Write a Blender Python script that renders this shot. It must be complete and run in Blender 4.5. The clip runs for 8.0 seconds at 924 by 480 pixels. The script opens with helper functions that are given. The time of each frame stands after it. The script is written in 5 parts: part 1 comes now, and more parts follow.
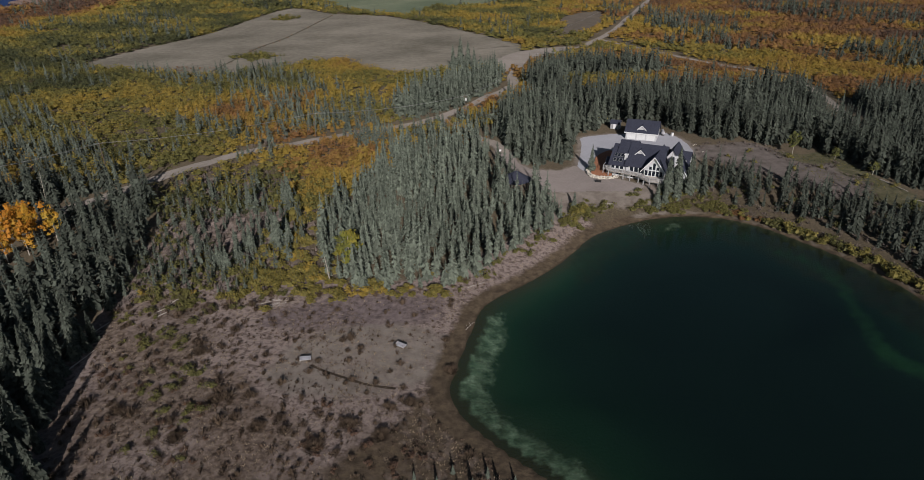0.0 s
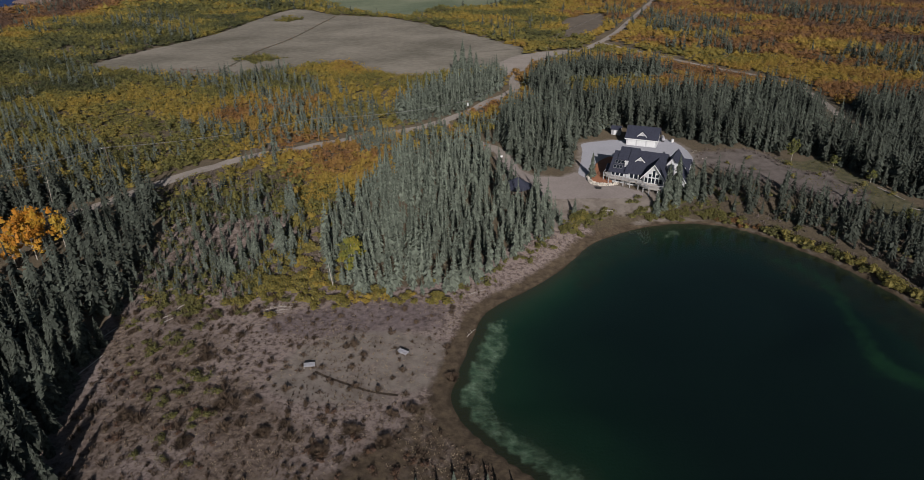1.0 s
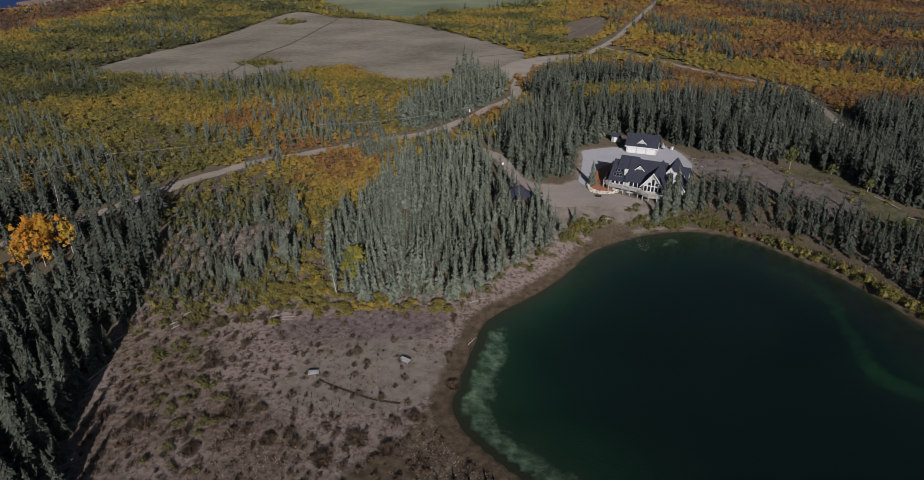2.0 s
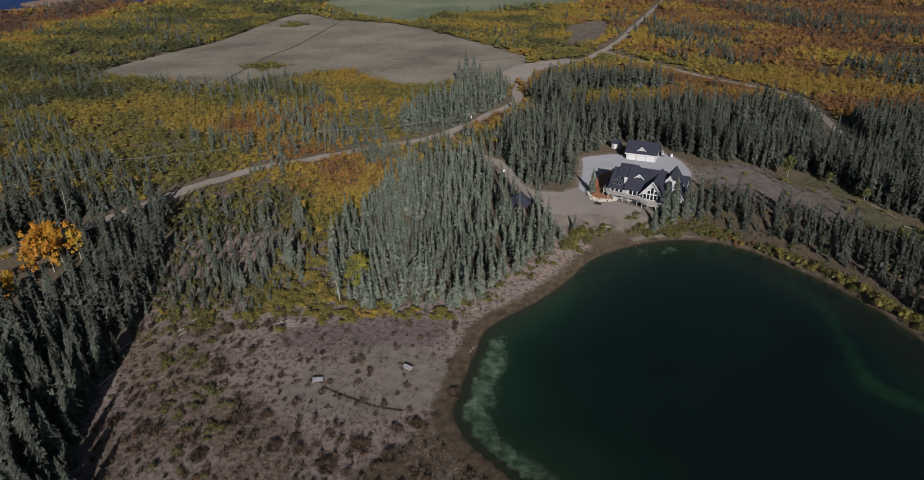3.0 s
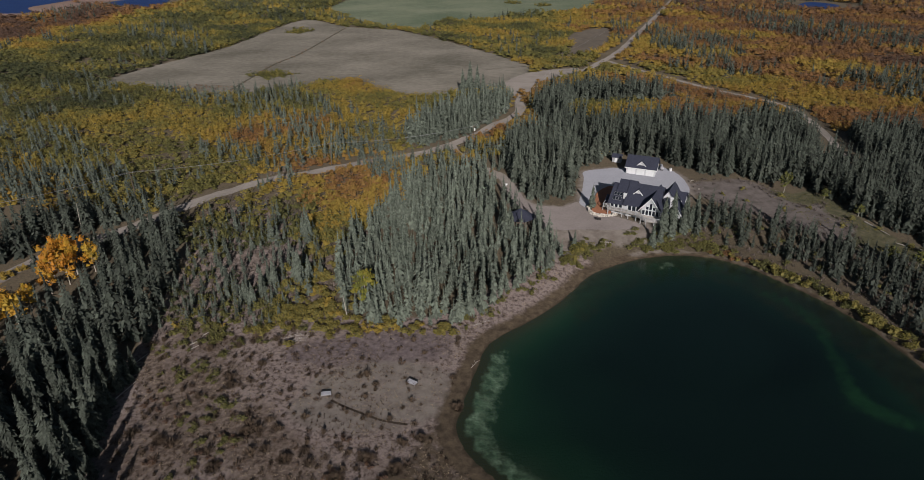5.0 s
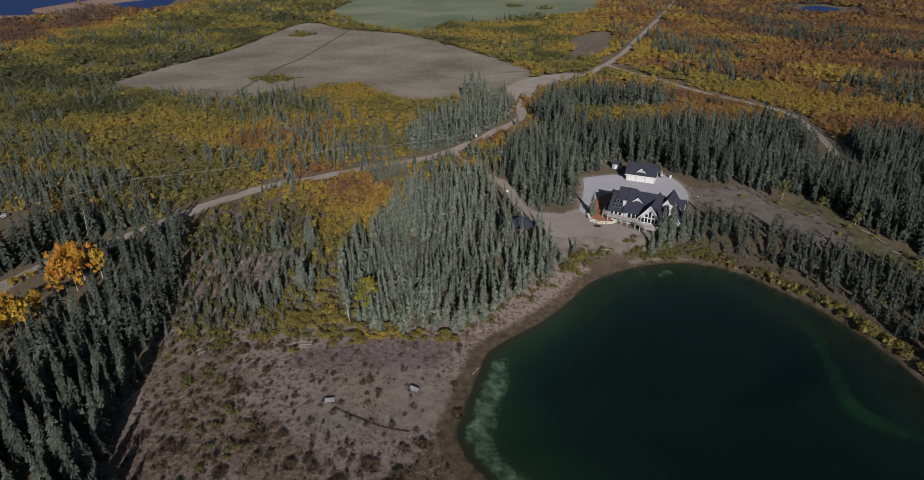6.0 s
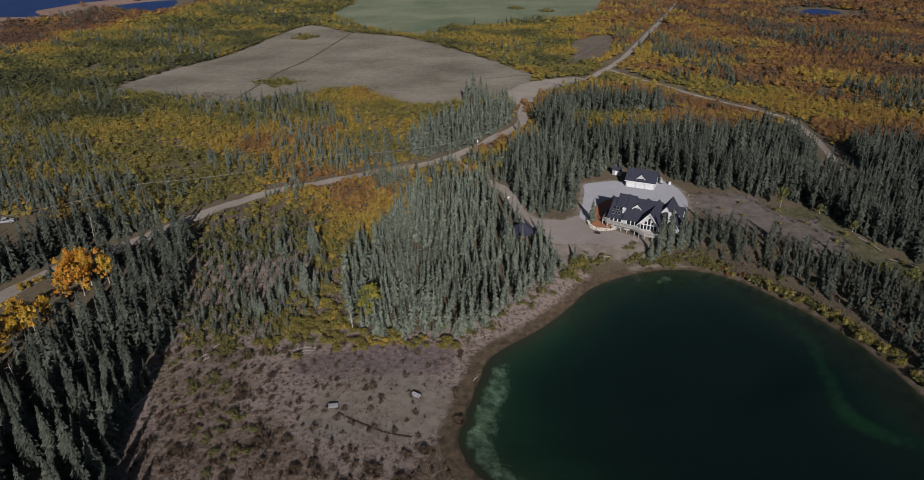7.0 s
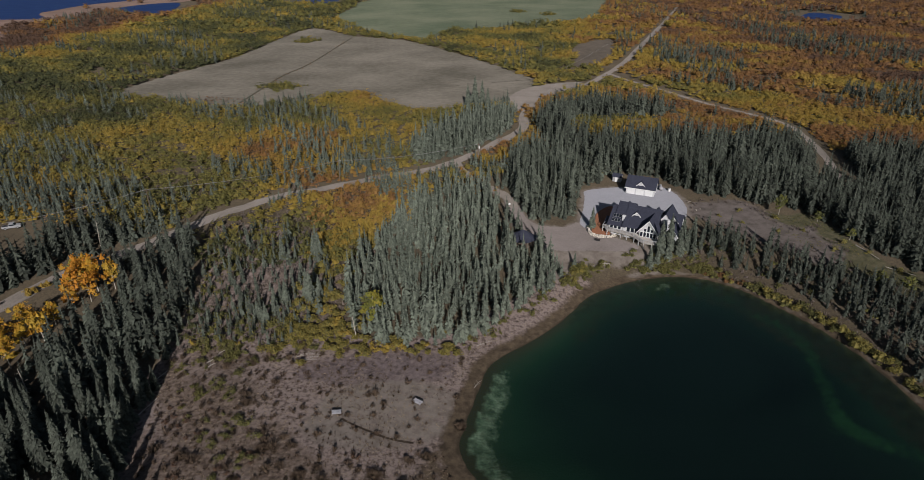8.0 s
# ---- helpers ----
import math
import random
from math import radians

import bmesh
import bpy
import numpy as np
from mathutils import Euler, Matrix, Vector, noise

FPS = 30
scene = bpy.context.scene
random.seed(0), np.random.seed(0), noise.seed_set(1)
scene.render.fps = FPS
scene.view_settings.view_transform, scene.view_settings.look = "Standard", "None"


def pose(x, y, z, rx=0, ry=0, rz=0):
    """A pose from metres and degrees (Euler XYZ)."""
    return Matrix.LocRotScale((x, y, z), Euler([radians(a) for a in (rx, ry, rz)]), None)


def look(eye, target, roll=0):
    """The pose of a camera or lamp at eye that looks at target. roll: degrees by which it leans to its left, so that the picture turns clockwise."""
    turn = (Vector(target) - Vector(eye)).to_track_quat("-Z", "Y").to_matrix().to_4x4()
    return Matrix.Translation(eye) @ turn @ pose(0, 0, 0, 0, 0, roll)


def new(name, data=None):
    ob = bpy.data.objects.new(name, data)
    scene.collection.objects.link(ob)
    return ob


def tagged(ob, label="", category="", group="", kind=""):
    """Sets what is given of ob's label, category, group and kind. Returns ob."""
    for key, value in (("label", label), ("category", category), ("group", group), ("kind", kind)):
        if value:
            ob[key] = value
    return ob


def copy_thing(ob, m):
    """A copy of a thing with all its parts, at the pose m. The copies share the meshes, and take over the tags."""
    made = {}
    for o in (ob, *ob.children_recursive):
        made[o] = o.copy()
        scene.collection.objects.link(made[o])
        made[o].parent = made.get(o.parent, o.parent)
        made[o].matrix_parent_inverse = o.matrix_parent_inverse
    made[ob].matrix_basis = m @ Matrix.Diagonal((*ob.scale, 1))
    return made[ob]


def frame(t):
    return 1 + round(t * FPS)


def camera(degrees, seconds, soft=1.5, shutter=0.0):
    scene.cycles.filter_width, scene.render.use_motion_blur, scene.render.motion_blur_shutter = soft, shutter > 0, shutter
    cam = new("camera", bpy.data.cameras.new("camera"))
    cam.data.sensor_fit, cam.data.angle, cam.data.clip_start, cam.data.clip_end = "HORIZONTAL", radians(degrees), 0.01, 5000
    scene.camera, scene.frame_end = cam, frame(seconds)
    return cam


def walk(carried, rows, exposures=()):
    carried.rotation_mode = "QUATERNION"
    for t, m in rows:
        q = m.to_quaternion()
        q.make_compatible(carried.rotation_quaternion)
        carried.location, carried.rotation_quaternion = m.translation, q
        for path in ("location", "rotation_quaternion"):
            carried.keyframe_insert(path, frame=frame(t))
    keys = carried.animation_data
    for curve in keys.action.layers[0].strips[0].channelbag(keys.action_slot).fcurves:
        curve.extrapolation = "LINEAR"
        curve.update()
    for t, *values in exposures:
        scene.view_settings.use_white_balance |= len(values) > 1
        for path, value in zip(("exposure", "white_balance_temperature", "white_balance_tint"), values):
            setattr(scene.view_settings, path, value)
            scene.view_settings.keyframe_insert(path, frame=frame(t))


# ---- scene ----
cam = camera(74.7, 8.0, soft=0.55)
PATH = [
    (0, (-0.277, 0.123, 63.01), (-0.276, 1.917, 62.125), -1.1),
    (0.5, (-0.298, -0.273, 64.114), (-0.298, 1.52, 63.228), -1),
    (1, (-0.319, -0.797, 65.369), (-0.322, 0.996, 64.482), -0.9),
    (1.5, (-0.339, -1.315, 66.604), (-0.344, 0.479, 65.718), -0.8),
    (3, (-0.400, -3.15, 70.539), (-0.411, -1.356, 69.654), -0.6),
    (3.5, (-0.420, -3.743, 71.887), (-0.433, -1.95, 71.003), -0.5),
    (4, (-0.440, -4.273, 73.08), (-0.454, -2.479, 72.197), -0.5),
    (4.5, (-0.459, -4.895, 74.343), (-0.476, -3.1, 73.461), -0.5),
    (6, (-0.517, -6.698, 78.033), (-0.540, -4.901, 77.155), -0.3),
    (6.5, (-0.536, -7.361, 79.311), (-0.561, -5.564, 78.434), -0.3),
    (7, (-0.555, -7.96, 80.473), (-0.582, -6.163, 79.597), -0.2),
    (7.5, (-0.574, -8.517, 81.791), (-0.603, -6.719, 80.915), -0.1),
    (8, (-0.592, -9.079, 82.838), (-0.623, -7.28, 81.965), -0.1),
]
walk(cam, [(t, look(eye, target, roll)) for t, eye, target, roll in PATH])

# ---- world and light ----
SUN_HIGH, SUN_ROUND = 23.5, 173.3
world = bpy.data.worlds.new("sky")
scene.world = world
world.use_nodes = True
sky = world.node_tree.nodes.new("ShaderNodeTexSky")
sky.sky_type, sky.sun_disc = "NISHITA", False
sky.sun_elevation, sky.sun_rotation = radians(SUN_HIGH), radians(SUN_ROUND)
back = world.node_tree.nodes["Background"]
back.inputs["Strength"].default_value = 0.042
world.node_tree.links.new(sky.outputs["Color"], back.inputs["Color"])
lamp = bpy.data.lights.new("sun", "SUN")
lamp.energy, lamp.angle, lamp.color = 4.15, radians(0.6), (1.0, 0.935, 0.905)
sun_aim = Vector((math.sin(radians(SUN_ROUND)) * math.cos(radians(SUN_HIGH)), math.cos(radians(SUN_ROUND)) * math.cos(radians(SUN_HIGH)), math.sin(radians(SUN_HIGH))))
sun = new("sun", lamp)
sun.matrix_world = look(sun_aim * 400, (0, 0, 0))


# ---- materials ----
def material(name, dark, light, rough=0.85, grain=1.0, patch=0.1, bump=0.3, metal=0.0, vary=None, far=0.35, span=0.2, sprays=0.0, reach_of=(0.72, 1.3)):
    """A matt surface of two tones: grain and patches per metre, relief, and a tone by attribute, object or island."""
    m = bpy.data.materials.new(name)
    m.use_nodes = True
    t = m.node_tree
    n, l = t.nodes, t.links
    b = n["Principled BSDF"]
    b.inputs["Roughness"].default_value, b.inputs["Metallic"].default_value = rough, metal
    b.inputs["Specular IOR Level"].default_value = 0.25
    b.inputs["Diffuse Roughness"].default_value = 1.0 if rough > 0.78 else 0.2
    pos = n.new("ShaderNodeNewGeometry")
    fine, wide = n.new("ShaderNodeTexNoise"), n.new("ShaderNodeTexNoise")
    for tex, scale in ((fine, grain), (wide, patch)):
        tex.inputs["Scale"].default_value, tex.inputs["Detail"].default_value = scale, 4
        l.new(pos.outputs["Position"], tex.inputs["Vector"])
    mix = n.new("ShaderNodeMath")
    mix.operation = "MULTIPLY_ADD"
    mix.inputs[1].default_value = far
    l.new(wide.outputs["Fac"], mix.inputs[0])
    low = n.new("ShaderNodeMath")
    low.operation = "MULTIPLY_ADD"
    low.inputs[1].default_value, low.inputs[2].default_value = 1 - far, 0.0
    l.new(fine.outputs["Fac"], low.inputs[0])
    l.new(low.outputs[0], mix.inputs[2])
    ramp = n.new("ShaderNodeValToRGB")
    ramp.color_ramp.elements[0].position, ramp.color_ramp.elements[1].position = 0.5 - span, 0.5 + span
    ramp.color_ramp.elements[0].color, ramp.color_ramp.elements[1].color = (*dark, 1), (*light, 1)
    l.new(mix.outputs[0], ramp.inputs["Fac"])
    out = ramp.outputs["Color"]
    if vary:
        if vary == "object":
            src = n.new("ShaderNodeObjectInfo").outputs["Random"]
        elif vary == "island":
            src = pos.outputs["Random Per Island"]
        else:
            a = n.new("ShaderNodeAttribute")
            a.attribute_name = vary
            src = a.outputs["Fac"]
        span = n.new("ShaderNodeMapRange")
        span.inputs["To Min"].default_value, span.inputs["To Max"].default_value = reach_of
        l.new(src, span.inputs["Value"])
        hsv = n.new("ShaderNodeHueSaturation")
        l.new(span.outputs["Result"], hsv.inputs["Value"])
        l.new(out, hsv.inputs["Color"])
        out = hsv.outputs["Color"]
    if sprays:
        each = n.new("ShaderNodeMapRange")
        each.inputs["To Min"].default_value, each.inputs["To Max"].default_value = 1 - sprays, 1 + sprays
        l.new(pos.outputs["Random Per Island"], each.inputs["Value"])
        tint = n.new("ShaderNodeHueSaturation")
        l.new(each.outputs["Result"], tint.inputs["Value"])
        l.new(out, tint.inputs["Color"])
        out = tint.outputs["Color"]
    l.new(out, b.inputs["Base Color"])
    if bump:
        bp = n.new("ShaderNodeBump")
        bp.inputs["Strength"].default_value, bp.inputs["Distance"].default_value = bump, 0.4 / grain
        l.new(fine.outputs["Fac"], bp.inputs["Height"])
        l.new(bp.outputs["Normal"], b.inputs["Normal"])
    return m


def leaf_material(name, stops, attribute="hue"):
    """Leaves whose colour follows each plant's own stage of autumn."""
    m = material(name, (0.1, 0.1, 0.05), (0.2, 0.2, 0.05), 0.7, 3.0, 0.2, 0)
    t = m.node_tree
    n, l = t.nodes, t.links
    b = n["Principled BSDF"]
    a = n.new("ShaderNodeAttribute")
    a.attribute_name = attribute
    ramp = n.new("ShaderNodeValToRGB")
    while len(ramp.color_ramp.elements) < len(stops):
        ramp.color_ramp.elements.new(0.5)
    for e, (at, c) in zip(ramp.color_ramp.elements, stops):
        e.position, e.color = at, (*c, 1)
    g = n.new("ShaderNodeNewGeometry")
    jit = n.new("ShaderNodeMapRange")
    jit.inputs["To Min"].default_value, jit.inputs["To Max"].default_value = -0.045, 0.045
    l.new(g.outputs["Random Per Island"], jit.inputs["Value"])
    add = n.new("ShaderNodeMath")
    l.new(a.outputs["Fac"], add.inputs[0])
    l.new(jit.outputs["Result"], add.inputs[1])
    l.new(add.outputs[0], ramp.inputs["Fac"])
    span = n.new("ShaderNodeMapRange")
    span.inputs["To Min"].default_value, span.inputs["To Max"].default_value = 0.78, 1.2
    l.new(g.outputs["Random Per Island"], span.inputs["Value"])
    hsv = n.new("ShaderNodeHueSaturation")
    l.new(span.outputs["Result"], hsv.inputs["Value"])
    l.new(ramp.outputs["Color"], hsv.inputs["Color"])
    l.new(hsv.outputs["Color"], b.inputs["Base Color"])
    glow = n.new("ShaderNodeBsdfTranslucent")
    l.new(hsv.outputs["Color"], glow.inputs["Color"])
    mix = n.new("ShaderNodeMixShader")
    mix.inputs["Fac"].default_value = 0.2
    l.new(b.outputs["BSDF"], mix.inputs[1])
    l.new(glow.outputs["BSDF"], mix.inputs[2])
    l.new(mix.outputs["Shader"], n["Material Output"].inputs["Surface"])
    return m


def ground_material():
    """Forest litter, dry grass, bare earth, wet mud and the lake bed, each where its cover lies."""
    m = material("ground", (0.0413, 0.033, 0.0225), (0.101, 0.081, 0.054), 0.95, 2.2, 0.06, 0.6)
    t = m.node_tree
    n, l = t.nodes, t.links
    b = n["Principled BSDF"]
    out = b.inputs["Base Color"].links[0].from_socket
    pos = n.new("ShaderNodeNewGeometry")

    def noise_at(scale, detail=5):
        x = n.new("ShaderNodeTexNoise")
        x.inputs["Scale"].default_value, x.inputs["Detail"].default_value = scale, detail
        x.inputs["Roughness"].default_value = 0.65
        l.new(pos.outputs["Position"], x.inputs["Vector"])
        return x.outputs["Fac"]

    def tones(src, stops):
        r = n.new("ShaderNodeValToRGB")
        while len(r.color_ramp.elements) < len(stops):
            r.color_ramp.elements.new(0.5)
        for e, (at, c) in zip(r.color_ramp.elements, stops):
            e.position, e.color = at, (*c, 1)
        l.new(src, r.inputs["Fac"])
        return r.outputs["Color"]

    def cover(under, over, name):
        a = n.new("ShaderNodeAttribute")
        a.attribute_name = name
        ragged = n.new("ShaderNodeMath")
        ragged.operation = "MULTIPLY_ADD"
        ragged.inputs[1].default_value = 0.7
        l.new(noise_at(0.55), ragged.inputs[0])
        l.new(a.outputs["Fac"], ragged.inputs[2])
        edge = n.new("ShaderNodeMapRange")
        edge.inputs["From Min"].default_value, edge.inputs["From Max"].default_value = 0.72, 0.98
        l.new(ragged.outputs[0], edge.inputs["Value"])
        mix = n.new("ShaderNodeMixRGB")
        l.new(edge.outputs["Result"], mix.inputs["Fac"])
        l.new(under, mix.inputs["Color1"])
        l.new(over, mix.inputs["Color2"])
        return mix.outputs["Color"]

    out = cover(out, tones(noise_at(1.0, 9), [(0.32, (0.0385, 0.028, 0.0238)), (0.44, (0.105, 0.0812, 0.0728)), (0.55, (0.193, 0.158, 0.145)), (0.68, (0.112, 0.0805, 0.0714))]), "dry")
    out = cover(out, tones(noise_at(0.8, 9), [(0.34, (0.045, 0.034, 0.034)), (0.5, (0.095, 0.076, 0.077)), (0.66, (0.14, 0.115, 0.114))]), "hollow")
    out = cover(out, tones(noise_at(1.1, 9), [(0.36, (0.0375, 0.027, 0.021)), (0.5, (0.101, 0.0765, 0.0622)), (0.64, (0.161, 0.129, 0.109))]), "heath")
    out = cover(out, tones(noise_at(0.5, 8), [(0.35, (0.0338, 0.0338, 0.018)), (0.5, (0.0562, 0.054, 0.03)), (0.68, (0.09, 0.0788, 0.0525))]), "grass")
    out = cover(out, tones(noise_at(0.3, 8), [(0.3, (0.05, 0.042, 0.036)), (0.48, (0.085, 0.073, 0.067)), (0.7, (0.125, 0.108, 0.1))]), "bare")
    out = cover(out, tones(noise_at(0.4, 8), [(0.35, (0.105, 0.0887, 0.0756)), (0.6, (0.164, 0.143, 0.127))]), "beach")
    out = cover(out, tones(noise_at(0.6, 8), [(0.35, (0.035, 0.026, 0.018)), (0.65, (0.09, 0.068, 0.045))]), "wet")
    # the bed of the lake, by its depth: marl on the shelf, weed below, dark silt in the deep; light lost in the water
    # is painted in too
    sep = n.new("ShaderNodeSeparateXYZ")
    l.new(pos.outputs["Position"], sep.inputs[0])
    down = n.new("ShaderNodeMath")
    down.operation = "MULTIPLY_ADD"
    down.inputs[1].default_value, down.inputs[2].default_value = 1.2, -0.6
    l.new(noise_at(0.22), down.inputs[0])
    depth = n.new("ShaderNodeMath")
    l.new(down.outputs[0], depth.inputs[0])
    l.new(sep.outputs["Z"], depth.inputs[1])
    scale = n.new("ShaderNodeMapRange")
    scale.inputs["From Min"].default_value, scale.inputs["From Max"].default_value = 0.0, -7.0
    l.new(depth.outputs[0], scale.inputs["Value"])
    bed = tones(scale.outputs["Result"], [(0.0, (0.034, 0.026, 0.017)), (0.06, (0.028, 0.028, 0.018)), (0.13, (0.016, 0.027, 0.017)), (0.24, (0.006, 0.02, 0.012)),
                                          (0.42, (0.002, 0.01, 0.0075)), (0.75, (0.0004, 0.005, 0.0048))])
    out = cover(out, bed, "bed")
    out = cover(out, tones(noise_at(0.4, 6), [(0.35, (0.007, 0.008, 0.005)), (0.65, (0.016, 0.015, 0.009))]), "silt")
    out = cover(out, tones(noise_at(0.5, 8), [(0.35, (0.05, 0.066, 0.046)), (0.5, (0.115, 0.13, 0.095)), (0.65, (0.21, 0.21, 0.165))]), "marl")
    out = cover(out, tones(noise_at(0.3, 6), [(0.35, (0.006, 0.024, 0.01)), (0.65, (0.013, 0.04, 0.017))]), "weed")
    l.new(out, b.inputs["Base Color"])
    return m


def water_material(name, tint, ripple=0.05):
    m = bpy.data.materials.new(name)
    m.use_nodes = True
    n, l = m.node_tree.nodes, m.node_tree.links
    n.remove(n["Principled BSDF"])
    clear, gloss, mix, fr = (n.new("ShaderNode" + k) for k in ("BsdfTransparent", "BsdfGlossy", "MixShader", "Fresnel"))
    clear.inputs["Color"].default_value = (*tint, 1)
    gloss.inputs["Color"].default_value = (0.5, 0.55, 0.56, 1)
    gloss.inputs["Roughness"].default_value, fr.inputs["IOR"].default_value = 0.06, 1.33
    tex, bp, pos = (n.new("ShaderNode" + k) for k in ("TexNoise", "Bump", "NewGeometry"))
    tex.inputs["Scale"].default_value, tex.inputs["Detail"].default_value = 1.2, 3
    bp.inputs["Strength"].default_value, bp.inputs["Distance"].default_value = ripple, 0.2
    l.new(pos.outputs["Position"], tex.inputs["Vector"])
    l.new(tex.outputs["Fac"], bp.inputs["Height"])
    for node in (gloss, fr):
        l.new(bp.outputs["Normal"], node.inputs["Normal"])
    l.new(fr.outputs["Fac"], mix.inputs["Fac"])
    l.new(clear.outputs["BSDF"], mix.inputs[1])
    l.new(gloss.outputs["BSDF"], mix.inputs[2])
    l.new(mix.outputs["Shader"], n["Material Output"].inputs["Surface"])
    return m


M_GROUND = ground_material()
M_WATER = water_material("lake_water", (0.5, 0.74, 0.66))
M_GRAVEL = material("road_gravel", (0.116, 0.102, 0.0899), (0.209, 0.187, 0.168), 0.95, 2.5, 0.12, 0.5, far=0.5)
M_PAD = material("pad_gravel", (0.132, 0.114, 0.106), (0.198, 0.175, 0.166), 0.95, 2.0, 0.1, 0.3, far=0.55)
M_PALE = material("pale_gravel", (0.197, 0.201, 0.224), (0.252, 0.255, 0.282), 0.9, 2.0, 0.15, 0.25)
M_FIELD = material("mown_field", (0.07, 0.064, 0.05), (0.145, 0.131, 0.11), 0.95, 0.3, 0.02, 0.4, far=0.65, span=0.15)
M_GREEN_FIELD = material("green_field", (0.06, 0.0768, 0.048), (0.111, 0.12, 0.081), 0.95, 0.2, 0.012, 0.4, far=0.7, span=0.12)
M_MARSH = material("marsh", (0.102, 0.068, 0.0561), (0.17, 0.119, 0.0978), 0.95, 0.03, 0.008, 0.2, far=0.5)
M_DITCH = material("ditch_mud", (0.018, 0.013, 0.01), (0.05, 0.037, 0.027), 0.9, 2.0, 0.3, 0.3)
M_FURROW = material("ditch_grass", (0.035, 0.032, 0.022), (0.07, 0.062, 0.046), 0.95, 0.8, 0.1, 0.3)
M_FALLOW = material("fallow_ground", (0.05, 0.042, 0.033), (0.1, 0.083, 0.066), 0.95, 0.25, 0.04, 0.3)
M_BARK = material("bark", (0.06, 0.045, 0.035), (0.15, 0.12, 0.095), 0.95, 6.0, 1.0, 0.5)
M_PALE_BARK = material("pale_bark", (0.22, 0.2, 0.17), (0.42, 0.39, 0.34), 0.9, 5.0, 1.0, 0.3)
M_GREY_WOOD = material("weathered_wood", (0.2, 0.18, 0.16), (0.4, 0.37, 0.34), 0.9, 5.0, 1.0, 0.3)
M_SPRUCE = material("spruce_forest_needles", (0.0445, 0.0545, 0.0425), (0.102, 0.1175, 0.0935), 0.8, 2.2, 0.06, 0.0, vary="hue", sprays=0.5, reach_of=(0.6, 1.35))
M_BRUSH = material("bare_brush_twigs", (0.04, 0.028, 0.02), (0.1, 0.072, 0.05), 0.95, 2.0, 0.3, 0.0, vary="object")
M_HEATH = material("heath_twigs", (0.045, 0.0306, 0.0225), (0.117, 0.0828, 0.0594), 0.95, 1.0, 0.12, 0.0, vary="hue")
M_GREY_BRUSH = material("grey_brush_twigs", (0.0723, 0.0595, 0.0527), (0.162, 0.132, 0.115), 0.95, 1.0, 0.1, 0.0, vary="hue")
M_STRAW = material("dry_grass_blades", (0.13, 0.1, 0.07), (0.28, 0.225, 0.16), 0.95, 1.0, 0.1, 0.0, vary="hue")
AUTUMN = [(0.0, (0.055, 0.062, 0.03)), (0.25, (0.15, 0.138, 0.042)), (0.5, (0.295, 0.207, 0.042)), (0.72, (0.22, 0.114, 0.044)), (1.0, (0.095, 0.06, 0.045))]
M_LEAF = leaf_material("autumn_leaves", AUTUMN)
M_ASPEN = leaf_material("aspen_leaves", [(0.17, (0.1, 0.105, 0.04)), (0.26, (0.17, 0.175, 0.035)), (0.4, (0.26, 0.21, 0.035)), (0.55, (0.4, 0.25, 0.03)), (0.68, (0.42, 0.18, 0.022))])
M_ROOF = material("dark_shingles", (0.026, 0.029, 0.045), (0.046, 0.05, 0.074), 0.75, 2.5, 0.3, 0.2)
M_SIDING = material("white_siding", (0.44, 0.45, 0.47), (0.56, 0.57, 0.59), 0.6, 3.0, 0.3, 0.1)
M_GREY_SIDING = material("grey_siding", (0.26, 0.265, 0.275), (0.34, 0.345, 0.355), 0.7, 3.0, 0.3, 0.1)
M_TRIM = material("white_trim", (0.6, 0.61, 0.62), (0.7, 0.71, 0.72), 0.5, 2.0, 0.3, 0)
M_STONE = material("pale_stone", (0.32, 0.29, 0.25), (0.58, 0.54, 0.48), 0.9, 2.5, 0.5, 0.5, vary="object")
M_MULCH = material("bark_mulch", (0.14, 0.06, 0.035), (0.25, 0.115, 0.065), 0.95, 3.0, 0.4, 0.6)
M_DECK = material("deck_boards", (0.24, 0.22, 0.2), (0.38, 0.36, 0.33), 0.8, 3.0, 0.4, 0.2)
M_RAIL = material("grey_rail_paint", (0.3, 0.3, 0.31), (0.42, 0.42, 0.43), 0.6, 3.0, 0.4, 0.1)
M_DARK = material("dark_metal", (0.02, 0.02, 0.022), (0.05, 0.05, 0.052), 0.5, 4.0, 1.0, 0.0, metal=0.4)
M_STEEL = material("galvanised_steel", (0.3, 0.3, 0.31), (0.5, 0.5, 0.5), 0.45, 4.0, 1.0, 0.0, metal=0.7)
M_PLASTIC = material("faded_white_panel", (0.24, 0.24, 0.265), (0.5, 0.5, 0.535), 0.7, 1.5, 0.6, 0.1)
M_GLASS = bpy.data.materials.new("window_glass")
M_GLASS.use_nodes = True
glass = M_GLASS.node_tree.nodes["Principled BSDF"]
glass.inputs["Base Color"].default_value, glass.inputs["Roughness"].default_value = (0.015, 0.02, 0.028, 1), 0.05


# ---- the lie of the land ----
def smooth(e0, e1, v):
    u = np.clip((v - e0) / (e1 - e0), 0, 1)
    return u * u * (3 - 2 * u)


